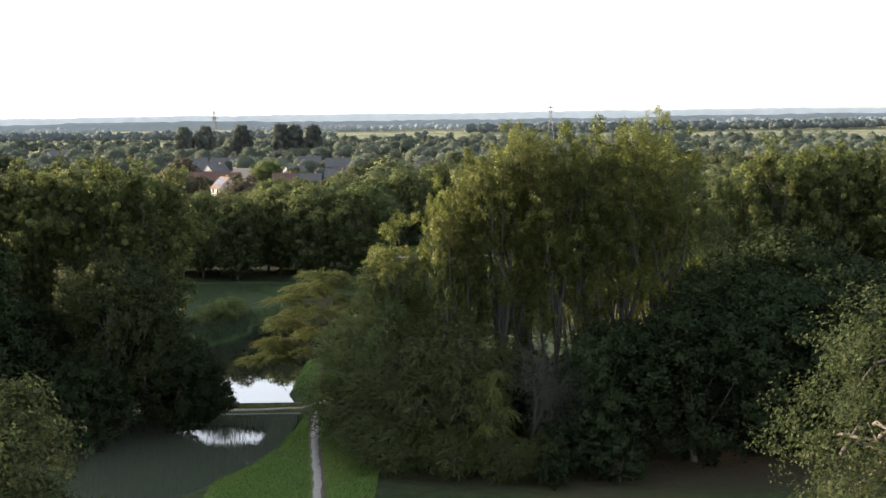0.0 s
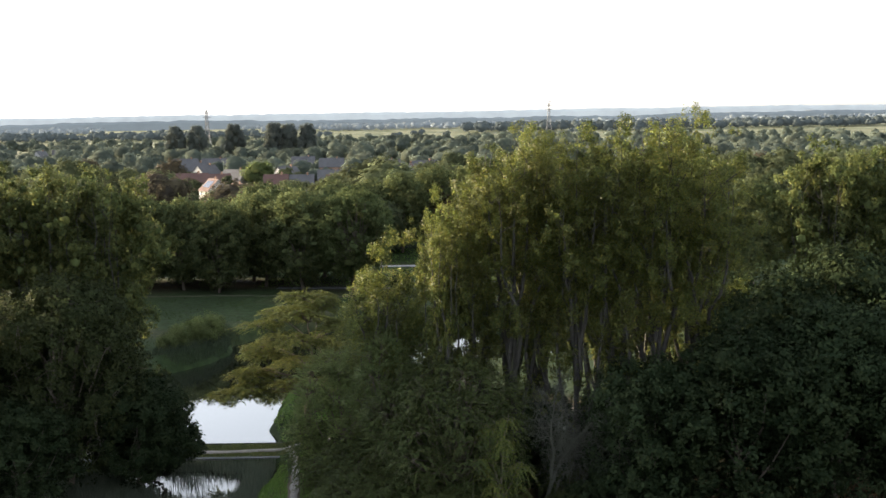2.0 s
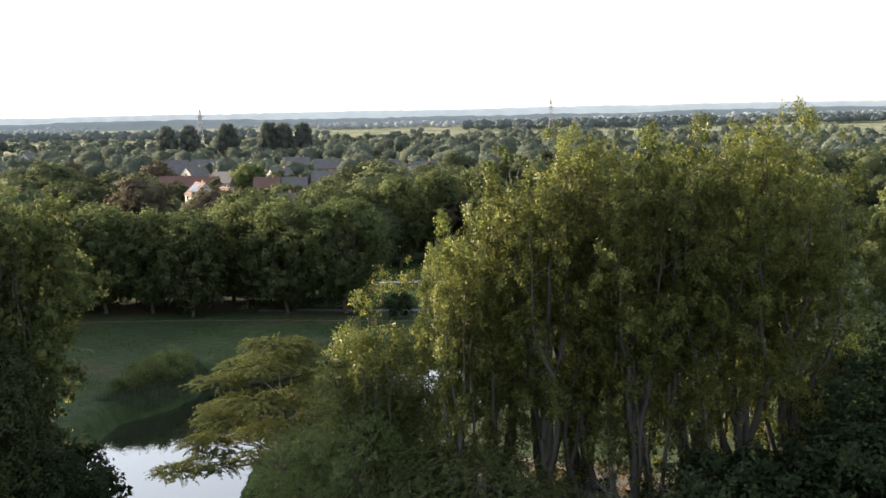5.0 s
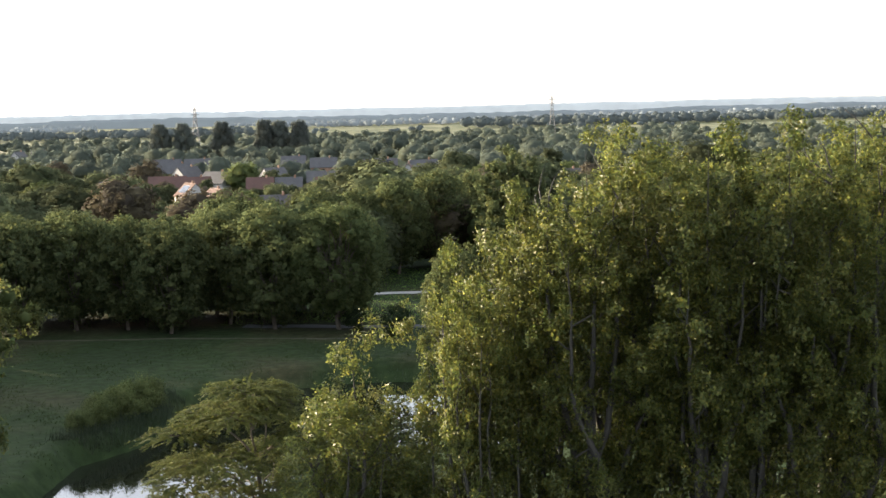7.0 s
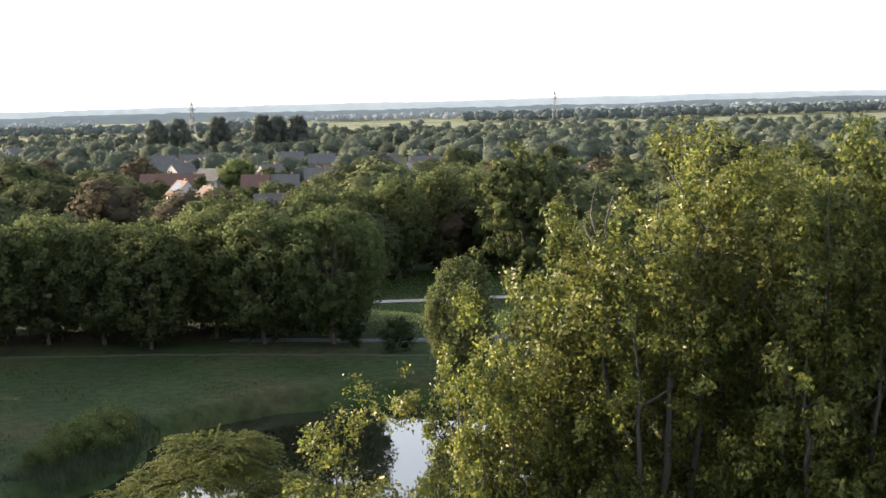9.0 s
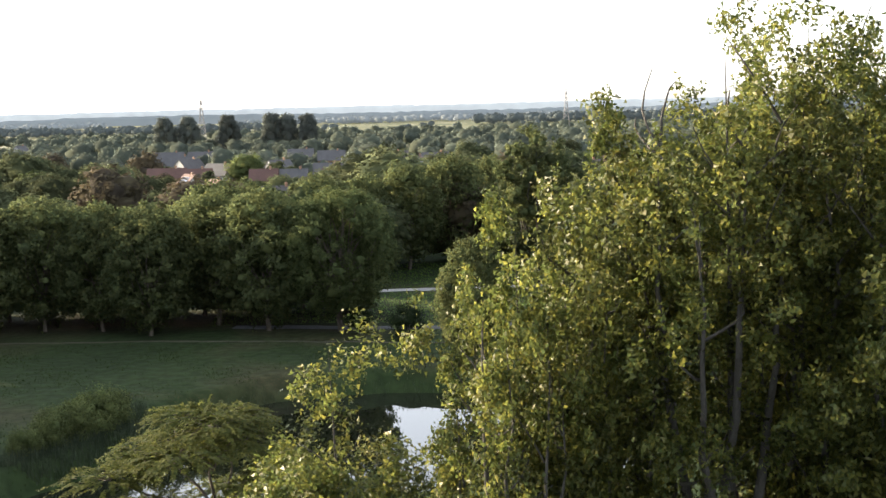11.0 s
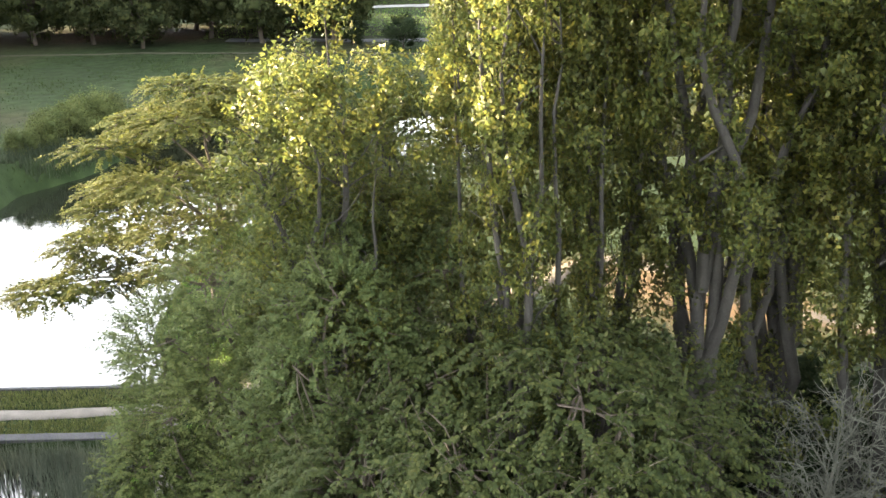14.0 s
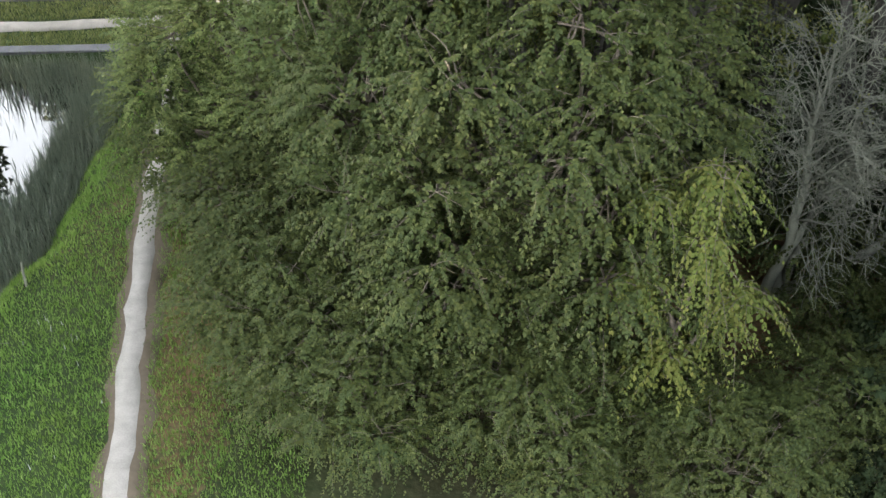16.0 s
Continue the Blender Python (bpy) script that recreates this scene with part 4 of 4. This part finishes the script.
plant("thicket", 12.5, 112.5, 0.75, 80, 1.0, label="dark shrub behind the dead tree", category="shrub")
plant("thicket", 14.0, 106.5, 0.7, 10, 1.1, label="dark shrub beside the dead tree", category="shrub")
plant("pale", 3.7, 101.4, 1.16, 0, 0.95, label="small pale yellow-green tree with hanging twigs")
plant("dead", 7.5, 106.9, 1.1, 0, 1.0, label="leafless dead tree with a tangle of pale twigs")
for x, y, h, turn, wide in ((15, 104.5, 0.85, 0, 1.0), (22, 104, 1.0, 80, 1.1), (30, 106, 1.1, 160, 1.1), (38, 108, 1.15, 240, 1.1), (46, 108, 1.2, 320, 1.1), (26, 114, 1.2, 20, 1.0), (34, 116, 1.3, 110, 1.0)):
    plant("dark_a", x, y, h, turn, wide, label="dense broadleaf tree, leaves coloured dark for deep shade", group="shaded trees")
for x, y, h, turn in ((-6.9, 108.4, 0.82, 140), (-6.2, 105.0, 0.7, 260), (-4.6, 102.0, 0.62, 0), (0.6, 100.6, 0.6, 90), (5.0, 99.2, 0.55, 200), (8.2, 100.6, 0.5, 310)):
    plant("low_shrub", x, y, h, turn, 1.15, label="leafy shrub skirting the big hornbeam", category="shrub", group="low shrubs")
for x, y, h, turn in ((9.8, 109.0, 0.62, 60), (12.2, 107.6, 0.6, 170), (9.4, 104.6, 0.42, 280)):
    plant("low_shrub", x, y, h, turn, 1.1, label="leafy shrub behind the dead tree", category="shrub", group="low shrubs")
for x, y, h, turn in ((11.0, 101.0, 0.55, 30), (14.5, 98.5, 0.5, 120), (9.0, 97.5, 0.35, 220)):
    plant("thicket", x, y, h, turn, 1.1, label="low dark shrub at the wood edge", category="shrub", group="low shrubs")

# ---- trees round the meadow ----
x = -74.0
i = 0
while x < -19:
    plant("oak_a" if i % 2 else "oak_b", x, 230.5 + 3.5 * math.sin(i * 2.3), rng.uniform(0.95, 1.05) * (1.2 if x > -37 else 1.02 if x > -46 else 1.12), i * 77, 1.0, label="dark meadow-edge tree with sunlit crown top", group="row of trees at the meadow edge")
    x += rng.uniform(6.0, 8.0)
    i += 1
# a row out of view, added to cast shade over the meadow
for i in range(20):
    plant("oak_back", -84 + 6 * math.sin(i * 1.9), 136 + i * 4.8, rng.uniform(1.05, 1.3), i * 64, 0.95, label="unseen tree added west of the meadow to shade it", group="trees behind the meadow")
for i in range(11):
    plant("oak_back", -82 + i * 6.6, 243 + 3 * math.sin(i * 1.7), rng.uniform(1.0, 1.18), i * 50, 1.0, label="broad tree in the second row behind the meadow", group="trees behind the meadow")
for x, y, h in ((-35, 247, 1.2), (-29, 246, 1.18), (-9, 284, 1.2), (-2, 291, 1.25), (-16, 279, 1.1), (6, 300, 1.2), (-24, 282, 1.1)):
    plant("oak_b", x, y, h, x * 19, 0.95, label="tall tree behind the lit grass strip", group="trees behind the meadow")
plant("lime", -15.8, 227.5, 1.04, 0, 1.0, label="lighter green lime tree at the meadow corner", group="row of trees at the meadow edge")
plant("bush", -7.2, 222.5, 1.0, 0, 1.0, label="round dark clipped-looking bush on the lawn", category="shrub")
plant("bush", -13.5, 225.5, 0.85, 80, 0.9, label="dark bush under the lime tree", category="shrub")
plant("oak_a", 0.5, 204, 0.92, 45, 0.75, label="slim golden-lit tree by the far bank", group="trees behind the meadow")
for x, y, h in ((12, 206, 0.7), (22, 204, 0.85), (33, 200, 0.95), (44, 205, 1.0), (55, 228, 1.25), (66, 215, 1.1), (30, 225, 1.1), (42, 235, 1.2), (20, 238, 1.0)):
    plant("oak_b", x, y, h, x * 13, 1.0, label="green tree beyond the pond", group="trees behind the meadow")

# ---- village ----
def house(x, y, w, deep, eave, ridge, turn, roof_mat, wall_mat, label, panels=False):
    """A gabled house: walls with gable ends, two roof slopes that overhang, chimney, windows and a door."""
    thing = new("house")
    thing.matrix_world = pose(x, y, 0, 0, 0, turn)
    bm = bmesh.new()
    hw, hd = w / 2, deep / 2
    ring = [(-hd, -0.2), (hd, -0.2), (hd, eave), (0, ridge - 0.15), (-hd, eave)]
    ends = [[bm.verts.new((sx, py, pz)) for py, pz in ring] for sx in (-hw, hw)]
    bm.faces.new(ends[0])
    bm.faces.new(ends[1][::-1])
    for k in range(5):
        bm.faces.new((ends[0][k], ends[1][k], ends[1][(k + 1) % 5], ends[0][(k + 1) % 5]))
    bmesh.ops.recalc_face_normals(bm, faces=bm.faces[:])
    part("wall", bm, wall_mat, thing)
    for side in (-1, 1):
        bm = bmesh.new()
        over = 0.4
        slope = (ridge - eave) / hd
        pts = [(0, ridge), (side * (hd + over), eave - slope * over)]
        a = [bm.verts.new((sx, py, pz + dz)) for dz in (0.0, 0.16) for sx in (-hw - 0.25, hw + 0.25) for py, pz in pts]
        for f in ((0, 1, 3, 2), (4, 6, 7, 5), (0, 4, 5, 1), (2, 3, 7, 6), (0, 2, 6, 4), (1, 5, 7, 3)):
            bm.faces.new([a[k] for k in f])
        bmesh.ops.recalc_face_normals(bm, faces=bm.faces[:])
        slab = part("roof", bm, roof_mat, thing)
        if panels and side < 0:
            for k in range(3):
                bm = bmesh.new()
                y0, y1 = -hd * 0.25, -hd * 0.8
                x0 = -hw * 0.7 + k * hw * 0.45
                q = [(x0, y0), (x0 + hw * 0.4, y0), (x0 + hw * 0.4, y1), (x0, y1)]
                lo = [bm.verts.new((px, py, ridge + py * slope + 0.2)) for px, py in q]
                hi = [bm.verts.new((px, py, ridge + py * slope + 0.25)) for px, py in q]
                bm.faces.new(hi)
                for j in range(4):
                    bm.faces.new((lo[j], lo[(j + 1) % 4], hi[(j + 1) % 4], hi[j]))
                part("solar_panel", bm, PANEL, slab, "dark glossy solar panel")
    bm = bmesh.new()
    box(bm, hw * 0.4, hw * 0.4 + 0.7, -0.35, 0.35, ridge - 0.6, ridge + 0.9, 0.04)
    part("chimney", bm, WALL_BRICK, thing)
    bm = bmesh.new()
    box(bm, -0.6, 0.6, -0.04, 0.05, 0, 1.3, 0.02)
    pane = bpy.data.meshes.new("window")
    bm.to_mesh(pane)
    bm.free()
    pane.materials.append(GLASS_DARK)
    n = max(2, int(w / 3.2))
    for side in (-1, 1):
        for lev in (0.9, 3.3):
            if lev + 1.3 < eave:
                for k in range(n):
                    o = part_mesh("window", pane, thing)
                    o.location = (-hw + (k + 0.5) * w / n, side * hd, lev)
        o = part_mesh("window", pane, thing)
        o.location, o.rotation_euler = (side * hw, 0, eave - 0.4), (0, 0, radians(90))
    bm = bmesh.new()
    box(bm, -0.5, 0.5, -hd - 0.05, -hd + 0.03, 0, 2.1, 0.02)
    part("door", bm, ROOF_DARK, thing)
    return tagged(thing, label, "house", "village houses")


HOUSES = [
    (-80.8, 444, 9, 8, 5.2, 9.0, -58, ROOF_RED, WALL_WHITE, "white house with red tiled roof and solar panels", True),
    (-83.5, 506, 11, 9, 5.6, 9.4, -28, ROOF_GREY, WALL_WHITE, "white gabled house with grey tiled roof", False),
    (-88.0, 484, 12, 8, 5.2, 8.8, 5, ROOF_RED, WALL_BRICK, "brick house with red tiled roof", False),
    (-112.5, 470, 9, 8, 5.0, 8.6, 3, ROOF_DARK, WALL_BRICK, "brick house with dark tiled roof", False),
    (-62.0, 468, 9, 8, 5.2, 9.0, 4, ROOF_RED, WALL_WHITE, "white house with red tiled roof among trees", False),
    (-52.5, 470, 9, 8, 5.0, 8.7, 4, ROOF_GREY, WALL_BRICK, "brick terrace house with dull grey roof", False),
    (-44.5, 501, 10, 8, 5.4, 9.0, 4, ROOF_GREY, WALL_BRICK, "brick house with grey tiled roof", False),
    (-40.0, 473, 7, 8, 5.0, 8.4, 4, ROOF_RED, WALL_BRICK, "small brick house with red roof", False),
    (-23.5, 501, 11.5, 9, 5.0, 9.0, 6, ROOF_DARK, WALL_WHITE, "house with dark roof and solar panels", True),
    (-13.0, 535, 7, 7, 5.4, 9.6, 86, ROOF_RED, WALL_WHITE, "white gabled house facing the park", False),
    (-72.0, 648, 12, 9, 5.6, 9.4, 4, ROOF_GREY, WALL_BRICK, "brick house with grey roof beyond the trees", False),
    (-27.0, 595, 15, 9, 5.4, 9.2, 2, ROOF_DARK, WALL_BRICK, "long brick house with brown-black roof", True),
    (-272.0, 837, 9, 8, 5.4, 9.4, 70, ROOF_GREY, WALL_WHITE, "far white gabled house among trees", False),
    (-262.0, 845, 9, 8, 5.4, 9.6, 15, ROOF_GREY, WALL_WHITE, "far white house with grey roof", False),
    (-131.0, 635, 13, 9, 5.6, 9.6, 6, ROOF_GREY, WALL_BRICK, "long terrace house with grey roof", False),
    (-117.0, 640, 13, 9, 5.6, 9.4, 6, ROOF_GREY, WALL_BRICK, "brick terrace house with grey roof", False),
    (-46.0, 388, 8.5, 8, 4.6, 8.4, 12, ROOF_DARK, WALL_BRICK, "house with dark roof behind the park trees", False),
    (-98.0, 488, 13, 9, 5.2, 9.0, 5, ROOF_RED, WALL_BRICK, "long brick house with weathered red roof", False),
    (-69.0, 424, 9, 8, 4.8, 8.4, -60, ROOF_RED, WALL_WHITE, "pale house with red roof beside the gardens", False),
    (-66.0, 532, 9, 9, 5.4, 9.2, 40, ROOF_GREY, WALL_WHITE, "white gabled house with grey roof", False),
    (-8.0, 588, 14, 8, 5.2, 8.6, 28, ROOF_GREY, WALL_WHITE, "long pale house with grey roof", False),
    (-54.0, 612, 12, 9, 5.6, 9.6, 4, ROOF_GREY, WALL_BRICK, "tall brick house with grey roof", False),
    (-117.0, 590, 12, 9, 5.4, 9.4, 8, ROOF_GREY, WALL_BRICK, "brick house with grey roof in the village", False),
    (-106.0, 560, 10, 9, 5.4, 9.2, 50, ROOF_DARK, WALL_WHITE, "white house with brown-black roof", False),
    (42.5, 470, 11, 9, 5.6, 9.4, 3, ROOF_DARK, WALL_WHITE, "dark-roofed house showing between poplar crowns", False),
    (-76.0, 384, 8, 7, 2.8, 5.2, 20, ROOF_GREY, WALL_WHITE, "low white bungalow between trees", False),
]
for h in HOUSES:
    house(*h)

trees = []
for k, (hx, hy, w, *_rest) in enumerate(HOUSES):  # garden trees close in front of each house
    if k in (0, 1, 9):
        continue
    for q in (-0.5, 0.05, 0.55):
        if rng.random() < 0.8:
            trees.append((hx + w * q + rng.normal(0, 1), hy - 9.5 + rng.normal(0, 1.0), rng.uniform(0.45, 0.72)))
tries = 0
while len(trees) < 720 and tries < 30000:
    tries += 1
    y = 272 + 600 * rng.random() ** 1.1
    x = rng.uniform(-0.43, 0.42) * (y + 30)
    h = rng.uniform(0.75, 1.35) if y > 430 else rng.uniform(0.95, 1.6)
    if 400 < y < 660 and -125 < x < 10 and rng.random() < 0.2:
        continue
    if abs(x - 11) < 12 and 250 < y < 275:
        continue
    if any((x - tx) ** 2 + (y - ty) ** 2 < (165 if y < 430 else 112 if y < 520 else 135) for tx, ty, _ in trees):
        continue
    bad = False
    for hx, hy, w, deep, *_rest in HOUSES:
        if abs(x - hx) < w / 2 + 3.2 and abs(y - hy) < deep / 2 + 3.5:
            bad = True
        line = hx * y / hy
        if hx in (-80.8, -83.5, -13.0) and abs(x - line) < w / 2 + 2 and 0 < hy - y < 70:
            h = min(h, 0.3)
        if abs(x - line) < w / 2 + 3 and 0 < hy - y < 120:
            h = min(h, 0.42 + 0.3 * rng.random() + (hy - y) * 0.006)
    if bad:
        continue
    trees.append((x, y, h))
trees.sort(key=lambda q: q[1])
FAR_TREES = trees[270:]
for i, (x, y, h) in enumerate(trees[:270]):
    key = ("far_round", "far_oak", "far_upright", "far_oak", "far_round", "far_light", "far_round", "far_oak", "far_upright", "far_round", "far_copper", "far_oak")[i % 12]
    plant(key, x, y, h, i * 47, rng.uniform(1.05, 1.35), label={"far_copper": "brownish village tree among houses", "far_light": "light green village tree among houses"}.get(key, "green village tree among houses"), group="village trees")
plant("far_willow", 1.5, 332, 1.06, 0, 1.0, label="pale weeping willow with hanging curtains", group="village trees")
for x, y, h in ((-173, 805, 1.03), (-159, 807, 1.04), (-135, 806, 1.06), (-109, 808, 1.08), (-100, 812, 1.05), (-87, 806, 1.04), (-118, 850, 0.5), (-150, 850, 0.5)):
    plant("far_tall", x, y, h, x, 0.85, label="tall round tree standing above the village", group="tall village trees")


# ---- woods and distance ----
def woods(name, n, x0, x1, y0, y1, high, wide, mat, label, gap=0.0, given=None, m=90, fine=1):
    """Far woods: many lumpy crowns of small leaf faces, as one growth."""
    y = rng.uniform(y0, y1, n)
    x = rng.uniform(x0, x1, n)
    k = wobble(x, y, 0.006) > gap - 1
    x, y = x[k], y[k]
    n = len(x)
    h = high * rng.uniform(0.65, 1.15, n)
    w = wide * rng.uniform(0.7, 1.2, n)
    if given:
        x, y, h = np.array(given).T
        n = len(x)
        h = h * high
        w = h * rng.uniform(0.5, 0.68, n)
    k = 7
    lobe = rng.normal(0, 0.24, (n, k, 3)) * [1, 1, 0.85]
    lobe[..., 2] = lobe[..., 2].clip(-0.6, 0.55)
    size = np.stack([w, w, h * 0.47], -1)
    mid = np.stack([x, y, h * 0.52], -1)
    c = (mid[:, None] + lobe * size[:, None]).reshape(-1, 3)
    hv, hq, hn = lobe_hulls(c, np.repeat(size, k, axis=0) * rng.uniform(0.4, 0.56, (n * k, 1)), fine)
    hn = unit(hn + 1.8 * unit((hv - np.repeat(mid, k * len(BALLS[fine][0]), axis=0)) / np.repeat(size, k * len(BALLS[fine][0]), axis=0)))
    pick = rng.integers(0, k, (n, m))
    d = unit(rng.normal(size=(n, m, 3)))
    off = np.take_along_axis(lobe, pick[..., None], 1) + d * rng.uniform(0.44, 0.66, (n, m, 1))
    p = mid[:, None] + off * size[:, None]
    nn = unit(d + rng.normal(0, 0.3, (n, m, 3)))
    t = unit(np.cross(nn, rng.normal(size=(n, m, 3))))
    b = np.cross(nn, t)
    s = w[:, None, None] * rng.uniform(0.08, 0.17, (n, m, 1)) * (100 / m) ** 0.5
    shade = np.repeat(unit(off * [1.6, 1.6, 1.7] + d * 0.35 + rng.normal(0, 0.2, (n, m, 3))).reshape(-1, 3), 3, axis=0)
    v = np.stack([p - t * s - b * s * 0.7, p + t * s - b * s * 0.7, p + b * s], 2).reshape(-1, 3)
    q = np.concatenate([np.arange(len(v)).reshape(-1, 3), hq + len(v)])
    me = mesh_of(name, np.concatenate([v, hv]), q, mat, normals=np.concatenate([shade, hn]))
    own = rng.random(n)
    me.attributes.new("tone", "FLOAT", "POINT").data.foreach_set("value", np.r_[np.repeat(own, 3 * m), np.repeat(own, k * len(BALLS[fine][0]))].astype(np.float32))
    return tagged(new(name, me), label, "woods", kind="stuff")


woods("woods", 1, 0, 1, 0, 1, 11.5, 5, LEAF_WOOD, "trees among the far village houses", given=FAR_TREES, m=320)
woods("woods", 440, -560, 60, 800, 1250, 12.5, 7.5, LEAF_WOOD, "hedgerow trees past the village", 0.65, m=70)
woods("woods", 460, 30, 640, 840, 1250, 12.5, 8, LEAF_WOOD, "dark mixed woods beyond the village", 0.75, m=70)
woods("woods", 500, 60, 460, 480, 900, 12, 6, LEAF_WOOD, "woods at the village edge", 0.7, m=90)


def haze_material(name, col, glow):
    """Plain distance: the haze is put into its pale colour and a faint glow."""
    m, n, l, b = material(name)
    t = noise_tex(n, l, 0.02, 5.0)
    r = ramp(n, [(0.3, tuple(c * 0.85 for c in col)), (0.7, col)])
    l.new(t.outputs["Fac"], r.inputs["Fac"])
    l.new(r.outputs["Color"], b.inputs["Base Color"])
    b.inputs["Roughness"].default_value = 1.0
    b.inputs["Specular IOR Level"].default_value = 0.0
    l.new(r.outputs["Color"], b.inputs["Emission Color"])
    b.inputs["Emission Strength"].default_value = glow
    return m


def ridge(y, x0, x1, base, lumps, step, mat, label, gap=None):
    """A far belt of wood: a deep band with an uneven tree-top line."""
    xs = np.arange(x0, x1, step)
    h = base + lumps * (0.6 * wobble(xs, xs * 0 + y, 0.004) + 0.2 * wobble(xs, xs * 0 + y, 0.021) + 0.12 * wobble(xs, xs * 0 + y, 0.11)) + np.convolve(rng.normal(0, lumps * 0.22, len(xs) + 4), [0.15, 0.25, 0.3, 0.25, 0.15], "valid")
    if gap:
        h = np.where(wobble(xs, xs * 0 + y, gap) > 0.35, 0.4, h)
    n = len(xs)
    v = np.concatenate([np.stack([xs, np.full(n, y + dy), hz], -1) for dy, hz in ((-12, h * 0 - 1), (-6, h * 0.75), (0, h), (60, h * 0.97))])
    i, j = np.meshgrid(np.arange(n - 1), np.arange(3))
    a = (j * n + i).ravel()
    return tagged(new("backdrop", mesh_of("backdrop", v, np.stack([a, a + 1, a + n + 1, a + n], -1), mat)), label, "backdrop", kind="structure")


# paler, bluer and more glowing with distance, to paint in the haze
HAZE_1 = haze_material("hazed_wood_near", (0.055, 0.066, 0.066), 0.16)
HAZE_2 = haze_material("hazed_wood_mid", (0.13, 0.148, 0.155), 0.25)
HAZE_3 = haze_material("hazed_wood_far", (0.25, 0.27, 0.275), 0.4)
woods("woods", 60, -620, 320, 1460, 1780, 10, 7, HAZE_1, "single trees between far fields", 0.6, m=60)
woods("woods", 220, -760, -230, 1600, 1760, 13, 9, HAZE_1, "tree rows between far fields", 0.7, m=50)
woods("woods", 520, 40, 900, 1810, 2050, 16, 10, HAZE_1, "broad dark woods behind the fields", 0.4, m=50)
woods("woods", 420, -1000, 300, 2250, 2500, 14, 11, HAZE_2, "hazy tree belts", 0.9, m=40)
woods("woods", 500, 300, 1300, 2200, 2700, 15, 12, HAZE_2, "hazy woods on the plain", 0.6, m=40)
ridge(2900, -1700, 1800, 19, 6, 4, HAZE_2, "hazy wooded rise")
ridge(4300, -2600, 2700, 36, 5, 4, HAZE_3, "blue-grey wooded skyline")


def pylon(x, y, high, label):
    """A lattice mast: four legs, braces and cross-arms."""
    thing = new("pylon")
    thing.location = (x, y, 0)
    t = Tubes()
    half = lambda z: 3.0 * (1 - z / high) ** 1.3 + 0.45
    zs = np.linspace(0, high * 0.97, 9)
    for sx in (-1, 1):
        for sy in (-1, 1):
            t.add([(sx * half(z), sy * half(z), z) for z in zs], np.full(9, 0.16), 4)
    part_mesh("legs", t.mesh("legs", STEEL), thing)
    t = Tubes()
    for z0, z1 in zip(zs[:-1], zs[1:]):
        for s in (-1, 1):
            t.add([(-half(z0), s * half(z0), z0), (half(z1), s * half(z1), z1)], [0.1, 0.1], 4)
            t.add([(half(z0), s * half(z0), z0), (-half(z1), s * half(z1), z1)], [0.1, 0.1], 4)
            t.add([(s * half(z0), -half(z0), z0), (s * half(z1), half(z1), z1)], [0.1, 0.1], 4)
    part_mesh("bracing", t.mesh("bracing", STEEL), thing)
    for z, w in ((high * 0.99, 2.4), (high * 0.9, 3.6), (high * 0.81, 3.0)):
        t = Tubes()
        t.add([(-w, 0, z), (0, 0, z + 0.5), (w, 0, z)], [0.12, 0.2, 0.12], 4)
        t.add([(-w, 0, z), (0, 0, z - 0.4), (w, 0, z)], [0.1, 0.1, 0.1], 4)
        part_mesh("cross_arm", t.mesh("cross_arm", STEEL), thing)
    return tagged(thing, label, "pylon", "pylons")


pylon(-180, 950, 37.5, "lattice power pylon above the village trees")
pylon(102, 1145, 40, "tall narrow lattice mast beyond the fields")


def stake(x, y):
    thing = new("stake")
    thing.location = (x, y, float(ground_height(np.array([x]), np.array([y]))[0]))
    t = Tubes()
    t.add([(0, 0, -0.3), (0.02, 0.01, 0.5), (0.05, 0.03, 1.0)], [0.05, 0.048, 0.04], 7)
    part_mesh("post", t.mesh("post", DEAD), thing)
    return tagged(thing, "short weathered wooden stake on the bank", "stake")


stake(-16.0, 108.6)


def fallen_branch(x, y, turn):
    thing = new("fallen_branch")
    thing.matrix_world = pose(x, y, 0.03 + float(ground_height(np.array([x]), np.array([y]))[0]), 0, 0, turn)
    t = Tubes()
    t.add([(-1.2, 0, 0.03), (-0.4, 0.1, 0.07), (0.5, 0.05, 0.08), (1.3, -0.1, 0.05)], [0.05, 0.045, 0.035, 0.015], 6)
    part_mesh("stem", t.mesh("stem", DEAD), thing)
    t = Tubes()
    t.add([(0.3, 0.06, 0.08), (0.7, 0.35, 0.12), (1.0, 0.5, 0.1)], [0.025, 0.018, 0.008], 5)
    part_mesh("side_shoot", t.mesh("side_shoot", DEAD), thing)
    return tagged(thing, "pale fallen branch lying on the grass bank", "branch")


fallen_branch(-17.0, 105.4, 20)
px, py = scatter(900, -16, -12, 97, 108, lambda x, y: clumped(x, y, 1.1) > 0.9)
blades("flowers", px, py, 0.3, 0.05, WALL_WHITE, "small white wildflowers in the bank grass", "flowers", 0.1)
